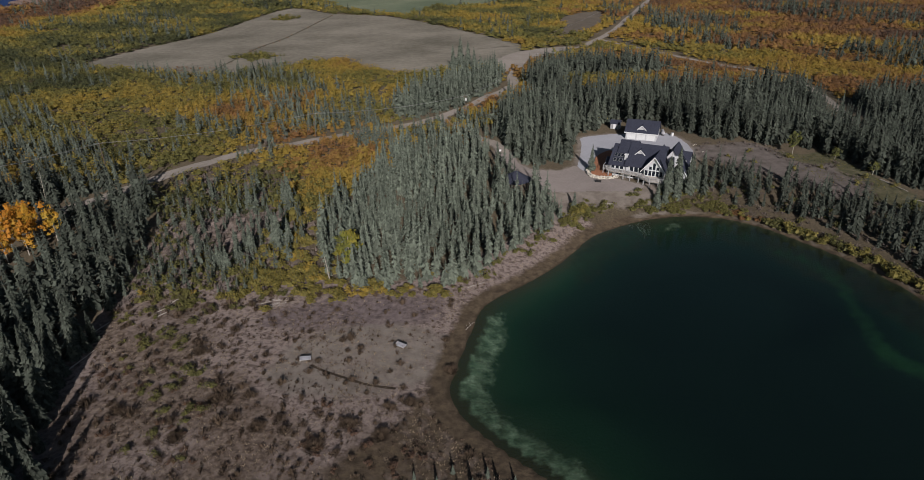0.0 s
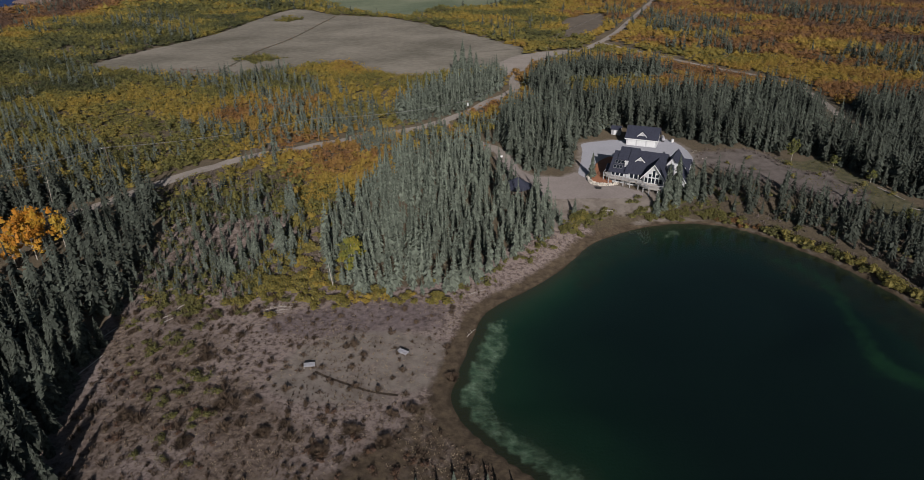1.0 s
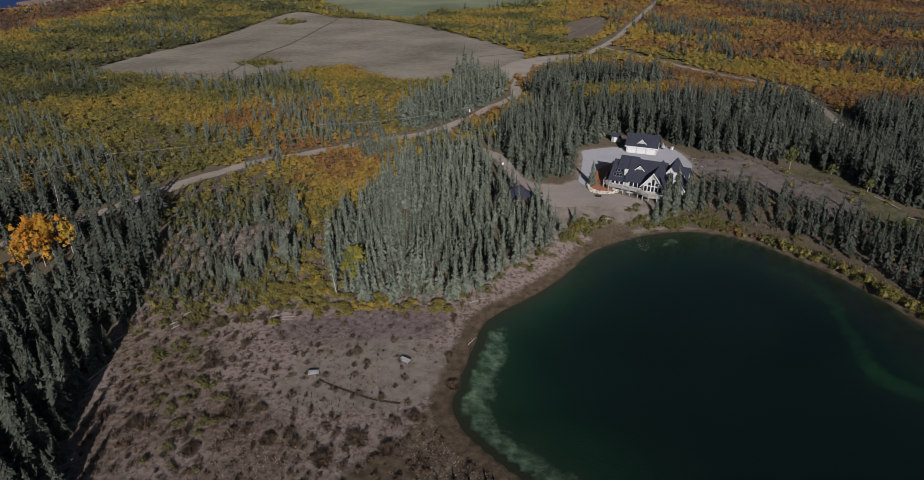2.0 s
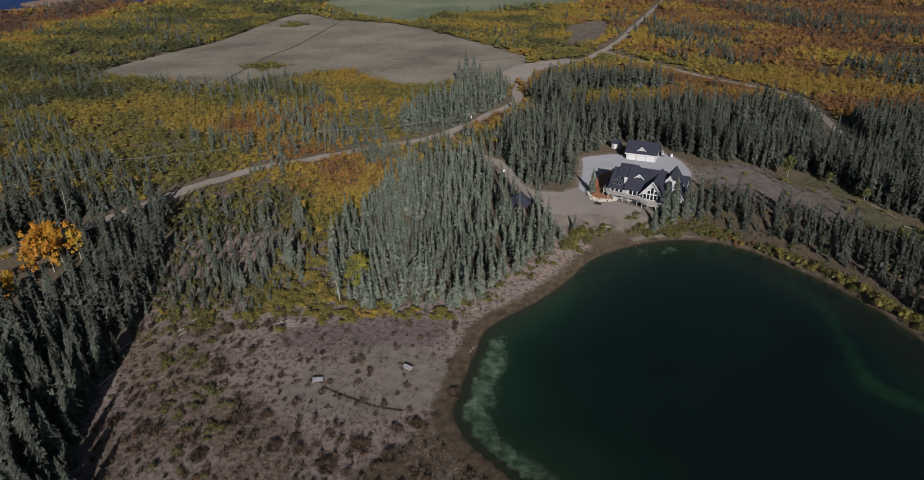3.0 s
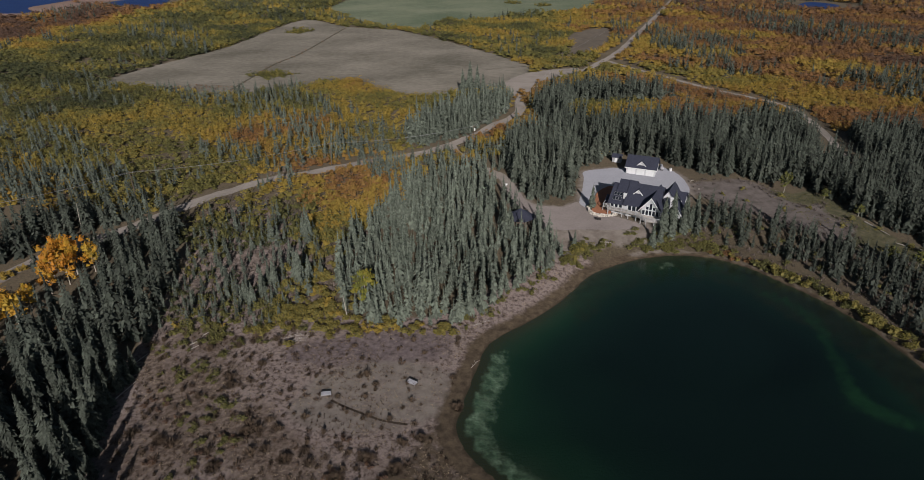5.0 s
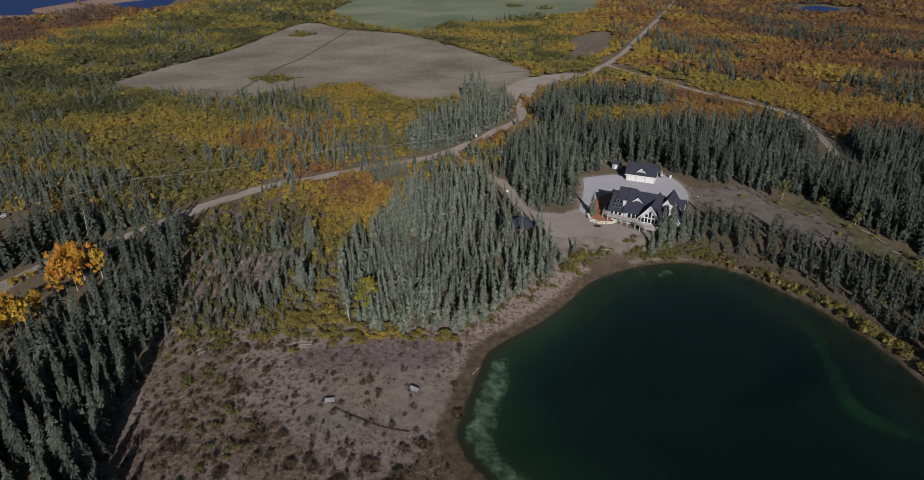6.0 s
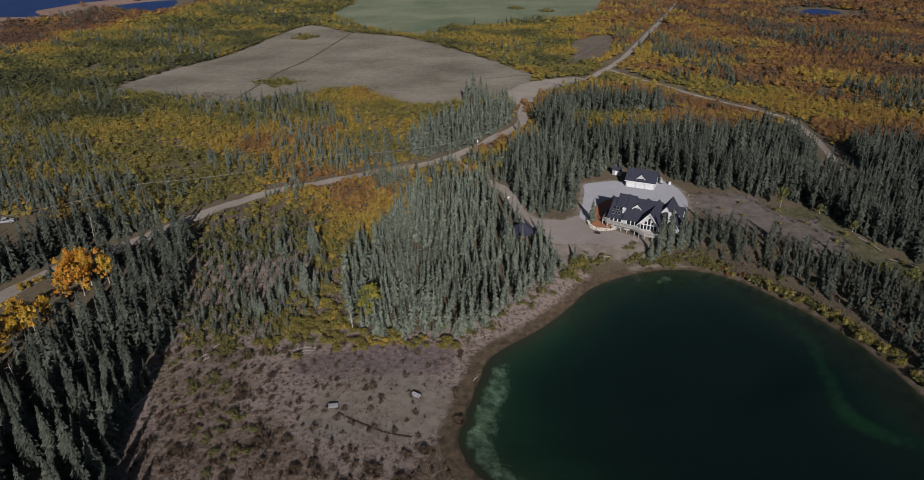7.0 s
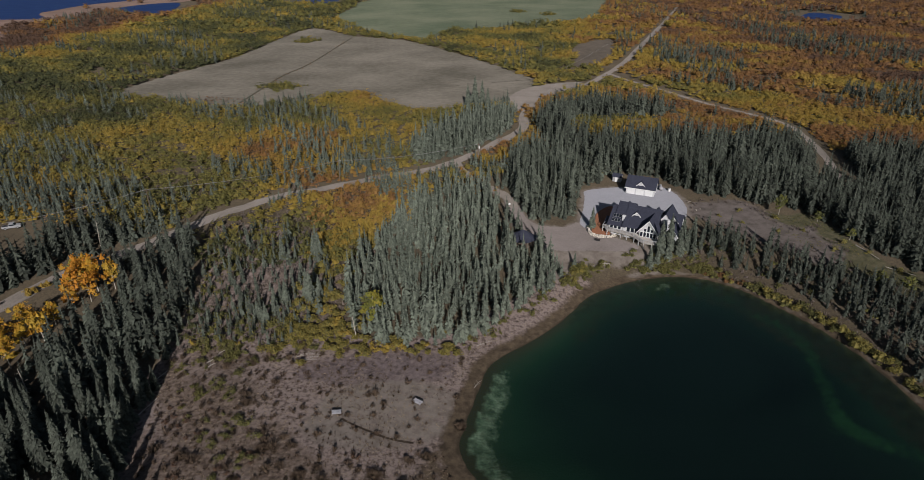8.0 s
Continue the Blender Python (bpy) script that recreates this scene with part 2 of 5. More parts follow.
def spline(points, steps=6, closed=True):
    """A Catmull-Rom curve through plan points."""
    p = np.array(points, float)
    n = len(p)
    out = []
    for i in range(n if closed else n - 1):
        if closed:
            a, b, c, d = p[i - 1], p[i], p[(i + 1) % n], p[(i + 2) % n]
        else:
            a, b, c, d = p[max(i - 1, 0)], p[i], p[i + 1], p[min(i + 2, n - 1)]
        for k in range(steps):
            u = k / steps
            out.append(0.5 * (2 * b + (c - a) * u + (2 * a - 5 * b + 4 * c - d) * u * u + (3 * b - a - 3 * c + d) * u ** 3))
    if not closed:
        out.append(p[-1])
    return np.array(out)


def inside(poly, x, y):
    """Which of the plan points lie inside a closed outline."""
    x, y = np.asarray(x, float), np.asarray(y, float)
    hit = np.zeros(x.shape, bool)
    for (ax, ay), (bx, by) in zip(poly, np.roll(poly, -1, 0)):
        if ay == by:
            continue
        cross = ((ay > y) != (by > y)) & (x < (bx - ax) * (y - ay) / (by - ay) + ax)
        hit ^= cross
    return hit


def reach(poly, x, y, closed=True):
    """The distance of plan points from a line."""
    x, y = np.asarray(x, float), np.asarray(y, float)
    best = np.full(x.shape, 1e9)
    ends = np.roll(poly, -1, 0) if closed else poly[1:]
    for (ax, ay), (bx, by) in zip(poly, ends):
        dx, dy = bx - ax, by - ay
        u = np.clip(((x - ax) * dx + (y - ay) * dy) / (dx * dx + dy * dy + 1e-9), 0, 1)
        best = np.minimum(best, (x - ax - u * dx) ** 2 + (y - ay - u * dy) ** 2)
    return np.sqrt(best)


LAKE = spline([(11, 55), (5, 61), (-0.5, 67.5), (-3, 74), (-2, 80), (-0.5, 86), (1.5, 93), (3, 98), (7.3, 102.8), (15.3, 109.8), (22.7, 118), (30, 128), (37, 133), (44.5, 136.8),
               (52.5, 138.7), (61, 138.4), (67, 135.8), (72.5, 131), (77, 124.3), (81, 118), (84.2, 111.3), (86.8, 103.5), (88.3, 96), (89.3, 87), (91, 75), (94, 50), (84, 25), (60, 12), (36, 22), (20, 42)], 4)


def wave(x, y, size, k=0.0):
    """A gentle, smooth unevenness between -1 and 1."""
    a, b = x / size, y / size
    return (np.sin(a * 1.7 + 0.9 * np.sin(b * 1.3 + k) + k) + np.sin(b * 1.9 + 1.1 * np.sin(a * 1.1 + 2 * k)) + np.sin((a + b) * 1.1 + 3 * k)) / 3


def lake_side(x, y):
    """Metres from the shore, negative over the lake."""
    x, y = np.asarray(x, float), np.asarray(y, float)
    d = np.full(x.shape, 200.0)
    near = (x > -80) & (x < 180) & (y > -60) & (y < 240)
    d[near] = reach(LAKE, x[near], y[near]) * np.where(inside(LAKE, x[near], y[near]), -1, 1)
    return d


def ground_height(x, y):
    x, y = np.asarray(x, float), np.asarray(y, float)
    d = lake_side(x, y)
    rough = smooth(330, 290, y) * smooth(-260, -200, x) * smooth(260, 200, x)
    mound = smooth(0, 14, x) * smooth(150, 100, x) * smooth(140, 146, y) * smooth(315, 278, y)
    low = smooth(135, 100, y)
    z = 2.0 - 1.0 * low * smooth(20, 0, x)
    z = z + (4.2 - z) * mound
    z = z + rough * (1 - mound) * (0.35 * wave(x, y, 17, 1.0) + 0.15 * wave(x, y, 5, 2.0))
    wide = 9 + 6 * smooth(20, 0, x)
    z = 0.12 + (z - 0.12) * smooth(-1.0, 1.0, 2 * d / wide - 1) + np.clip(d, 0, 1.5) * 0.05
    deep = np.interp(-d, [0, 1.5, 4, 8, 14, 26, 40], [0.12, -0.3, -0.9, -2.2, -3.8, -5.6, -6.5])
    deep = np.where(deep < 0, np.maximum(deep * (1 + 0.6 * smooth(88, 112, y)), -6.5), deep)
    deep = deep * (1 - 0.5 * smooth(112, 66, y) * smooth(50, 12, x))
    deep = deep + np.clip(-d / 6, 0, 1) * 0.1 * wave(x, y, 4, 0.5)
    return np.where(d < 0, deep, z)


# ---- building helpers ----
def part(name, bm, mat, parent=None, label=""):
    me = bpy.data.meshes.new(name)
    bm.to_mesh(me)
    bm.free()
    me.materials.append(mat)
    ob = new(name, me)
    ob.parent = parent
    return tagged(ob, label)


def mesh_part(name, verts, faces, mat, parent=None, label=""):
    me = bpy.data.meshes.new(name)
    me.from_pydata([tuple(v) for v in verts], [], [tuple(f) for f in faces])
    me.materials.append(mat)
    ob = new(name, me)
    ob.parent = parent
    return tagged(ob, label)


def thing(name, m, label, category, group="", kind=""):
    ob = new(name)
    ob.empty_display_size = 0.5
    ob.matrix_world = m
    return tagged(ob, label, category, group, kind)


def box(bm, x0, x1, y0, y1, z0, z1, m=None):
    vs = [bm.verts.new((x, y, z)) for z in (z0, z1) for x, y in ((x0, y0), (x1, y0), (x1, y1), (x0, y1))]
    for f in ((3, 2, 1, 0), (4, 5, 6, 7), (0, 1, 5, 4), (1, 2, 6, 5), (2, 3, 7, 6), (3, 0, 4, 7)):
        bm.faces.new([vs[i] for i in f])
    if m is not None:
        bmesh.ops.transform(bm, matrix=m, verts=vs)
    return bm


def block(*args, m=None):
    return box(bmesh.new(), *args, m=m)


def prism(bm, outline, y0, y1):
    """An outline in x and z, drawn out from y0 to y1."""
    a = [bm.verts.new((x, y0, z)) for x, z in outline]
    b = [bm.verts.new((x, y1, z)) for x, z in outline]
    bm.faces.new(a)
    bm.faces.new(b[::-1])
    for i in range(len(a)):
        j = (i + 1) % len(a)
        bm.faces.new((a[j], a[i], b[i], b[j]))
    return bm


def rod(bm, a, b, r, s=None, sides=7):
    """A tapered round bar from a to b."""
    a, b = Vector(a), Vector(b)
    s = r if s is None else s
    turn = (b - a).to_track_quat("Z", "Y").to_matrix()
    ring = [[bm.verts.new(p + turn @ Vector((q * math.cos(k * math.tau / sides), q * math.sin(k * math.tau / sides), 0))) for k in range(sides)]
            for p, q in ((a, r), (b, s))]
    for k in range(sides):
        j = (k + 1) % sides
        bm.faces.new((ring[0][k], ring[0][j], ring[1][j], ring[1][k]))
    bm.faces.new(ring[0][::-1])
    bm.faces.new(ring[1])
    return bm


def height(x, y):
    return float(ground_height(np.array([x]), np.array([y]))[0])


def sheet(name, outline, z, mat, label, category, ragged=0.0):
    """A level patch of ground cover with a rim, ragged by some metres."""
    if ragged:
        fine = np.concatenate([outline + (np.roll(outline, -1, 0) - outline) * k / 4 for k in range(4)], 1).reshape(-1, 2)
        outline = fine + np.random.default_rng(len(fine)).uniform(-ragged, ragged, fine.shape)
    bm = bmesh.new()
    vs = [bm.verts.new((x, y, z)) for x, y in outline]
    rim = [bm.verts.new((x, y, z - 0.5)) for x, y in outline]
    f = bm.faces.new(vs)
    for i in range(len(vs)):
        j = (i + 1) % len(vs)
        bm.faces.new((vs[j], vs[i], rim[i], rim[j]))
    f.normal_update()
    if f.normal.z < 0:
        bmesh.ops.reverse_faces(bm, faces=bm.faces[:])
    bmesh.ops.triangulate(bm, faces=[f])
    return tagged(part(name, bm, mat), label, category, kind="structure")


def ribbon(name, line, wide, mat, label, category="road", lift=0.1, sunk=False):
    """A road laid along a line, with two worn wheel tracks, or a sunken ditch."""
    p = spline(line, 8, closed=False)
    side = np.gradient(p, axis=0)
    side = np.stack([side[:, 1], -side[:, 0]], 1) / np.linalg.norm(side, axis=1)[:, None]
    steps = [(-0.56, -0.5), (-0.5, 0.0), (-0.36, 0.02), (-0.24, -0.05), (-0.12, 0.03), (0.12, 0.03), (0.24, -0.05), (0.36, 0.02), (0.5, 0.0), (0.56, -0.5)]
    if sunk:
        steps = [(-0.56, -0.3), (-0.45, 0.0), (0.0, -0.02), (0.45, 0.0), (0.56, -0.3)]
    verts, faces = [], []
    for i, (q, s) in enumerate(zip(p, side)):
        w = wide * (1 + 0.1 * math.sin(i * 0.9) + 0.06 * math.sin(i * 2.3))
        mid = ground_height(q[:1], q[1:2])[0]
        for u, dz in steps:
            r = q + s * w * u
            verts.append((r[0], r[1], max(mid, ground_height(r[:1], r[1:2])[0]) + lift + dz))
    k = len(steps)
    for i in range(len(p) - 1):
        for j in range(k - 1):
            faces.append((i * k + j, i * k + j + 1, (i + 1) * k + j + 1, (i + 1) * k + j))
    return tagged(mesh_part(name, verts, faces, mat), label, category, kind="structure"), p


# ---- ground, water, fields and roads ----
def axis(lo, a, b, hi, step):
    """Grid lines: fine from a to b, widening outwards."""
    out = list(np.arange(a, b + step, step))
    s = step
    while out[-1] < hi:
        s = min(s * 1.22, 400)
        out.append(out[-1] + s)
    s = step
    while out[0] > lo:
        s = min(s * 1.22, 400)
        out.insert(0, out[0] - s)
    return np.array(out)


CLEARING = spline([(-66, 98), (-60, 106), (-44, 103), (-33, 107), (-22, 103), (-6, 106), (4, 114), (12, 121), (24, 133), (30, 128), (14, 112), (2, 99), (-1, 84), (-2, 72), (8, 62),
                   (14, 52), (8, 38), (-30, 30), (-50, 40), (-57, 60), (-62, 80)], 3)
BARE = spline([(69, 176), (75, 182), (82, 183), (88, 185), (92, 183), (95, 176), (96, 167), (101, 161), (105, 163.5), (103, 155), (106, 148.5), (101, 142), (91, 146), (84, 156), (76, 166)], 3)
GRASS = spline([(94, 176), (102, 171), (108, 174), (111, 163), (111, 152.5), (114.5, 143), (119.5, 138), (126, 130), (124, 118), (114, 122), (108, 132), (102, 141), (97, 150), (94, 164)], 3)
SLOPE = spline([(-68, 104), (-58, 104), (-44, 104), (-36, 120), (-42, 150), (-62, 168), (-80, 160), (-72, 130)], 3)

PAD = spline([(17, 169), (21, 163.5), (28.5, 162.5), (33, 166), (36, 160), (45, 153), (48, 148.5), (43, 146.2), (33, 146.2), (24, 146.2), (21, 147.5), (17.5, 153), (13.5, 164), (11.5, 176), (11, 184), (14, 184), (15.5, 178)], 4)
APRON = spline([(33.5, 165), (35.5, 173), (38.5, 186), (39.5, 193), (45, 195.5), (52, 197), (60, 196), (66, 199.5), (70.5, 193), (71.5, 185), (70.5, 176), (66, 166), (60, 160), (40, 158), (36, 160)], 4)
PAD_RIM, APRON_RIM = PAD[::2], APRON[::2]

gx, gy = axis(-4200, -135, 205, 4200, 1.7), axis(-900, 36, 300, 6500, 1.7)
X, Y = np.meshgrid(gx, gy)
Z = ground_height(X, Y)
fx, fy = X.ravel(), Y.ravel()
idx = np.arange(X.size).reshape(X.shape)
quads = np.stack([idx[:-1, :-1], idx[:-1, 1:], idx[1:, 1:], idx[1:, :-1]], -1).reshape(-1, 4)
ground = mesh_part("ground", np.stack([fx, fy, Z.ravel()], 1), quads, M_GROUND)
tagged(ground, "brown forest floor with dry grass and bare soil", "ground", kind="structure")
for p in ground.data.polygons:
    p.use_smooth = True
shore = lake_side(fx, fy)


def zone(outline, soft):
    """1 inside an outline, fading to 0 over some metres outside."""
    d = reach(outline, fx, fy)
    return np.where(inside(outline, fx, fy), 1.0, np.clip(1 - d / soft, 0, 1))


HEATH = spline([(-66, 98), (-55, 101), (-47, 96), (-42, 84), (-33, 74), (-22, 66), (-10, 62), (-6, 48), (-40, 36), (-58, 58)], 3)
BOG = spline([(-18, 58), (-10, 66), (-6, 74), (0, 70), (6, 61), (4, 50), (-10, 50)], 3)
WEED = spline([(62, 131), (68, 126), (75, 119), (78.5, 110), (76.6, 97), (74.8, 88), (77, 81.5), (83, 75.5)], 4, closed=False)
HOLLOW = spline([(-38, 94), (-30, 99), (-16, 101), (-5, 100), (-6, 94), (-14, 92), (-25, 91)], 3)
WORN = spline([(-31, 78), (-27, 88), (-14, 91), (-5, 88), (-5, 80), (-12, 75), (-22, 73)], 3)
SOIL = spline([(20, 132), (30, 138), (40, 142), (50, 143.5), (55, 146), (54, 151), (48, 151), (20, 149)], 3)
covers = {"dry": np.maximum(zone(CLEARING, 6), 0.55 * zone(SLOPE, 5)), "hollow": 0.6 * zone(HOLLOW, 4), "heath": np.clip(zone(HEATH, 7), 0, 1) * (0.6 + 0.35 * wave(fx, fy, 5, 0.4)), "grass": 0.75 * zone(GRASS, 3), "bare": 0.72 * zone(BARE, 3),
          "beach": np.where(shore > 0, np.maximum.reduce([0.7 * zone(SOIL, 3), 0.62 * zone(WORN, 5), 0.62 * zone(PAD_RIM, 4), 0.62 * zone(APRON_RIM, 6), smooth(5.5 - 3.2 * smooth(50, 66, fx), 0.6, shore) * (0.55 + 0.2 * smooth(24, 36, fx)) * smooth(-2, 6, fx)]), 0),
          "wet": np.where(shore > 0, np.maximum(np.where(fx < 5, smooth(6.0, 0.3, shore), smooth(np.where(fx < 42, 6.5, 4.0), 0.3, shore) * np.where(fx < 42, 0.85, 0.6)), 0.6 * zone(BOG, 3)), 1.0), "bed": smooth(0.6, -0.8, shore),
          "marl": smooth(-0.8, -2.5, shore) * smooth(-11, -4.0, shore) * (0.56 * np.maximum(smooth(16, 7, fx), smooth(76, 66, fy) * smooth(34, 22, fx)) * smooth(106, 92, fy) + 0.4 * np.exp(-((fx - 50) / 9) ** 2) * smooth(120, 130, fy)),
          "silt": smooth(0.0, -1.0, shore) * smooth(-11, -6, shore) * np.maximum(0.62 * smooth(60, 72, fx), 0.5 * smooth(16, 26, fx) * smooth(100, 112, fy)),
          "weed": np.where(shore < -3, 0.56 * np.exp(-(reach(WEED, fx, fy, closed=False) / 2.3) ** 2) * smooth(62, 74, fx) + 0.34 * np.exp(-(((fx - 69) / 8) ** 2 + ((fy - 82) / 9) ** 2)), 0)}
for key, value in covers.items():
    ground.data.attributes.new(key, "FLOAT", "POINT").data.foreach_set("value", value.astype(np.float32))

centre = LAKE.mean(0)
rim = LAKE + (LAKE - centre) / np.linalg.norm(LAKE - centre, axis=1)[:, None] * 1.0
water = mesh_part("water", [(x, y, 0.0) for x, y in rim], [tuple(range(len(rim)))[::-1]], M_WATER)
water.visible_shadow = False
tagged(water, "clear dark green lake water with shallow rim", "lake", kind="structure")

FIELD = spline([(-218, 363), (-210, 424), (-192, 492), (-188, 594), (-174, 686), (-119, 622), (-63, 590), (-9, 505), (20, 452), (38, 412), (44, 398), (22, 345), (-8, 325), (-33, 322),
                (-44, 331), (-56, 346), (-69, 361), (-86, 356), (-97, 345), (-131, 324), (-157, 330), (-180, 344)], 4)
GREEN = spline([(-172, 776), (-175, 920), (-165, 1080), (20, 1120), (217, 1090), (195, 960), (171, 858), (136, 746), (64, 706), (-2, 670), (-21, 680), (-46, 602), (-66, 610), (-112, 664)], 4)
sheet("field", FIELD, 2.25, M_FIELD, "large mown grey-brown hay field", "field", 1.3)
sheet("field", GREEN, 2.25, M_GREEN_FIELD, "large pale green hay field", "field", 2.0)
FALLOW = spline([(74, 458), (84, 500), (90, 556), (116, 592), (134, 596), (124, 540), (106, 490), (90, 456)], 4)
sheet("fallow_patch", FALLOW, 2.2, M_FALLOW, "bare brown fallow patch beside the road", "field", 1.5)
sheet("gravel_yard", PAD, 4.3, M_PAD, "pale beige gravel yard in front of the house", "yard", 0.3)
sheet("gravel_apron", APRON, 4.34, M_PALE, "light grey gravel apron round the house", "driveway", 0.15)
JUNCTION = spline([(21, 350), (36, 380), (60, 394), (72, 393), (50, 362), (40, 344), (33, 318), (24, 318)], 4)
sheet("gravel_turnout", JUNCTION, 2.33, M_GRAVEL, "wide gravel turnout beside the road", "road", 0.7)
road, ROAD = ribbon("road", [(180, 1070), (270, 1045), (312, 1010), (303, 955), (231, 763), (170, 608), (117, 474), (94, 426), (71, 386), (46, 358), (28, 315), (24.5, 280), (18, 263), (4, 246), (-8, 231.5),
                             (-20, 220.5), (-37, 212), (-53, 201), (-69, 193), (-78, 183), (-85, 175), (-94, 160), (-103, 147), (-112.5, 133), (-118, 118), (-128, 98)], 4.8,
                    M_GRAVEL, "winding beige gravel country road")
track, TRACK = ribbon("track", [(96, 424), (107, 395), (119, 369), (129, 345), (138, 328), (150, 308), (157, 290), (156, 269), (151, 246), (146, 229), (140, 212)], 3.2,
                      M_GRAVEL, "narrow gravel track through the woods", lift=0.11)
drive, DRIVE = ribbon("driveway", [(-7, 231), (-4, 220), (1, 208), (7, 197), (11.5, 188), (13.5, 178)], 3.4, M_GRAVEL, "gravel driveway leading to the yard", "driveway", lift=0.12)
sheet("marsh", (MARSH := spline([(-470, 560), (-505, 680), (-495, 765), (-525, 940), (-470, 1080), (-600, 1300), (-1300, 1300), (-1000, 700)], 4)), 2.2, M_MARSH, "reddish marsh along a distant lake", "marsh")
FAR_WATER = [spline([(-610, 770), (-590, 860), (-596, 984), (-560, 1085), (-480, 1260), (-1200, 1400), (-1500, 900)], 4), spline([(-512, 915), (-510, 984), (-470, 1020), (-424, 889), (-441, 855)], 4),
             spline([(-300, 1030), (-285, 1075), (-225, 1070), (-235, 1015)], 4), spline([(410, 800), (455, 860), (468, 815), (430, 768)], 4)]
# matt surface: the blue sky's reflection is painted into its colour
M_FAR = material("far_water", (0.008, 0.027, 0.11), (0.013, 0.04, 0.14), 0.7, 0.05, 0.01, 0.15)
for k, outline in enumerate(FAR_WATER):
    sheet("far_water", outline, 2.3, M_FAR, "distant deep blue lake" if k == 0 else "small distant blue pond", "water")


# ---- plants ----
rng = np.random.default_rng(7)


def spruce_shape(seed, tiers, per, slim=0.13, twigs=1):
    """A spruce crown one metre tall: whorls of drooping boughs with narrow sprays turned every way round a thin core. Returns points and triangles."""
    r = np.random.default_rng(seed)
    v, f = [], []

    def spray(h, a, start, out, half, drop):
        c, s = math.cos(a), math.sin(a)
        roll = r.uniform(-0.9, 0.9)
        side, lift = half * math.cos(roll), half * math.sin(roll)
        q = start + r.uniform(0.35, 0.6) * (out - start)
        m = len(v)
        v.extend([(start * c, start * s, h), (q * c - side * s, q * s + side * c, h - 0.5 * drop - lift), (out * c, out * s, h - drop), (q * c + side * s, q * s - side * c, h - 0.5 * drop + lift)])
        f.extend([(m, m + 1, m + 2), (m, m + 2, m + 3)])

    bulge = r.uniform(0.88, 1.12, 8)
    for i in range(tiers):
        h = 0.07 + 0.92 * (i + r.uniform(-0.25, 0.25)) / tiers
        wide = slim * 1.08 * (1.0 - h) ** 0.92 * (1 if h > 0.14 else 0.8) + 0.006
        n = max(3, int(per * (1 - 0.5 * h)))
        start = r.uniform(0, 6.28)
        for k in range(n):
            a = start + 6.283 * k / n + r.uniform(-0.4, 0.4)
            out = wide * r.uniform(0.72, 1.18) * bulge[int(a * 1.27) % 8]
            drop = out * r.uniform(0.3, 0.9)
            spray(h, a, 0.1 * out, out, out * r.uniform(0.22, 0.38) + 0.004, drop)
            for j in range(twigs - 1):
                b = a + (j - (twigs - 2) / 2) * 0.5 + r.uniform(-0.15, 0.15)
                o = out * r.uniform(0.6, 1.0)
                spray(h - 0.012 * (j + 1), b, r.uniform(0.3, 0.5) * o, o, o * 0.19 + 0.003, drop * r.uniform(0.9, 1.4))
    m = len(v)
    for k in range(4):
        a = k * math.tau / 4
        v.append((0.25 * slim * math.cos(a), 0.25 * slim * math.sin(a), 0.05))
    v.append((0, 0, 1.0))
    f += [(m + k, m + (k + 1) % 4, m + 4) for k in range(4)]
    return np.array(v, float), np.array(f, int)


def bush_shape(seed, count, leaf, flat=0.75, hollow=0.55):
    """An uneven heap of leaf sprays about a metre across and high. Returns points and triangles."""
    r = np.random.default_rng(seed)
    lobes = r.normal(0, 0.24, (6, 3)) + (0, 0, 0.5)
    v, f = [], []
    for i in range(count):
        d = r.normal(0, 1, 3)
        d /= np.linalg.norm(d)
        d[2] = abs(d[2]) * 0.9 if r.random() < 0.8 else d[2] * 0.5
        c = lobes[i % 6] + d * r.uniform(hollow, 1) * 0.3
        c[2] = max(0.04, c[2] * flat)
        n = d + r.normal(0, 0.8, 3)
        n /= np.linalg.norm(n)
        t = np.cross(n, r.normal(0, 1, 3))
        t /= np.linalg.norm(t)
        b = np.cross(n, t)
        s = leaf * r.uniform(0.6, 1.3)
        m = len(v)
        v += [c - t * s - b * s * 0.5, c + t * s - b * s * 0.5, c + b * s]
        f += [(m, m + 1, m + 2)]
    for c in lobes[:3]:
        m, z, w = len(v), c[2] * flat, 0.24
        v += [(c[0] + w, c[1], z * 0.6), (c[0], c[1] + w, z * 0.6), (c[0] - w, c[1], z * 0.6), (c[0], c[1] - w, z * 0.6), (c[0], c[1], z + 0.8 * w * flat)]
        f += [(m, m + 1, m + 4), (m + 1, m + 2, m + 4), (m + 2, m + 3, m + 4), (m + 3, m, m + 4)]
    return np.array(v, float), np.array(f, int)


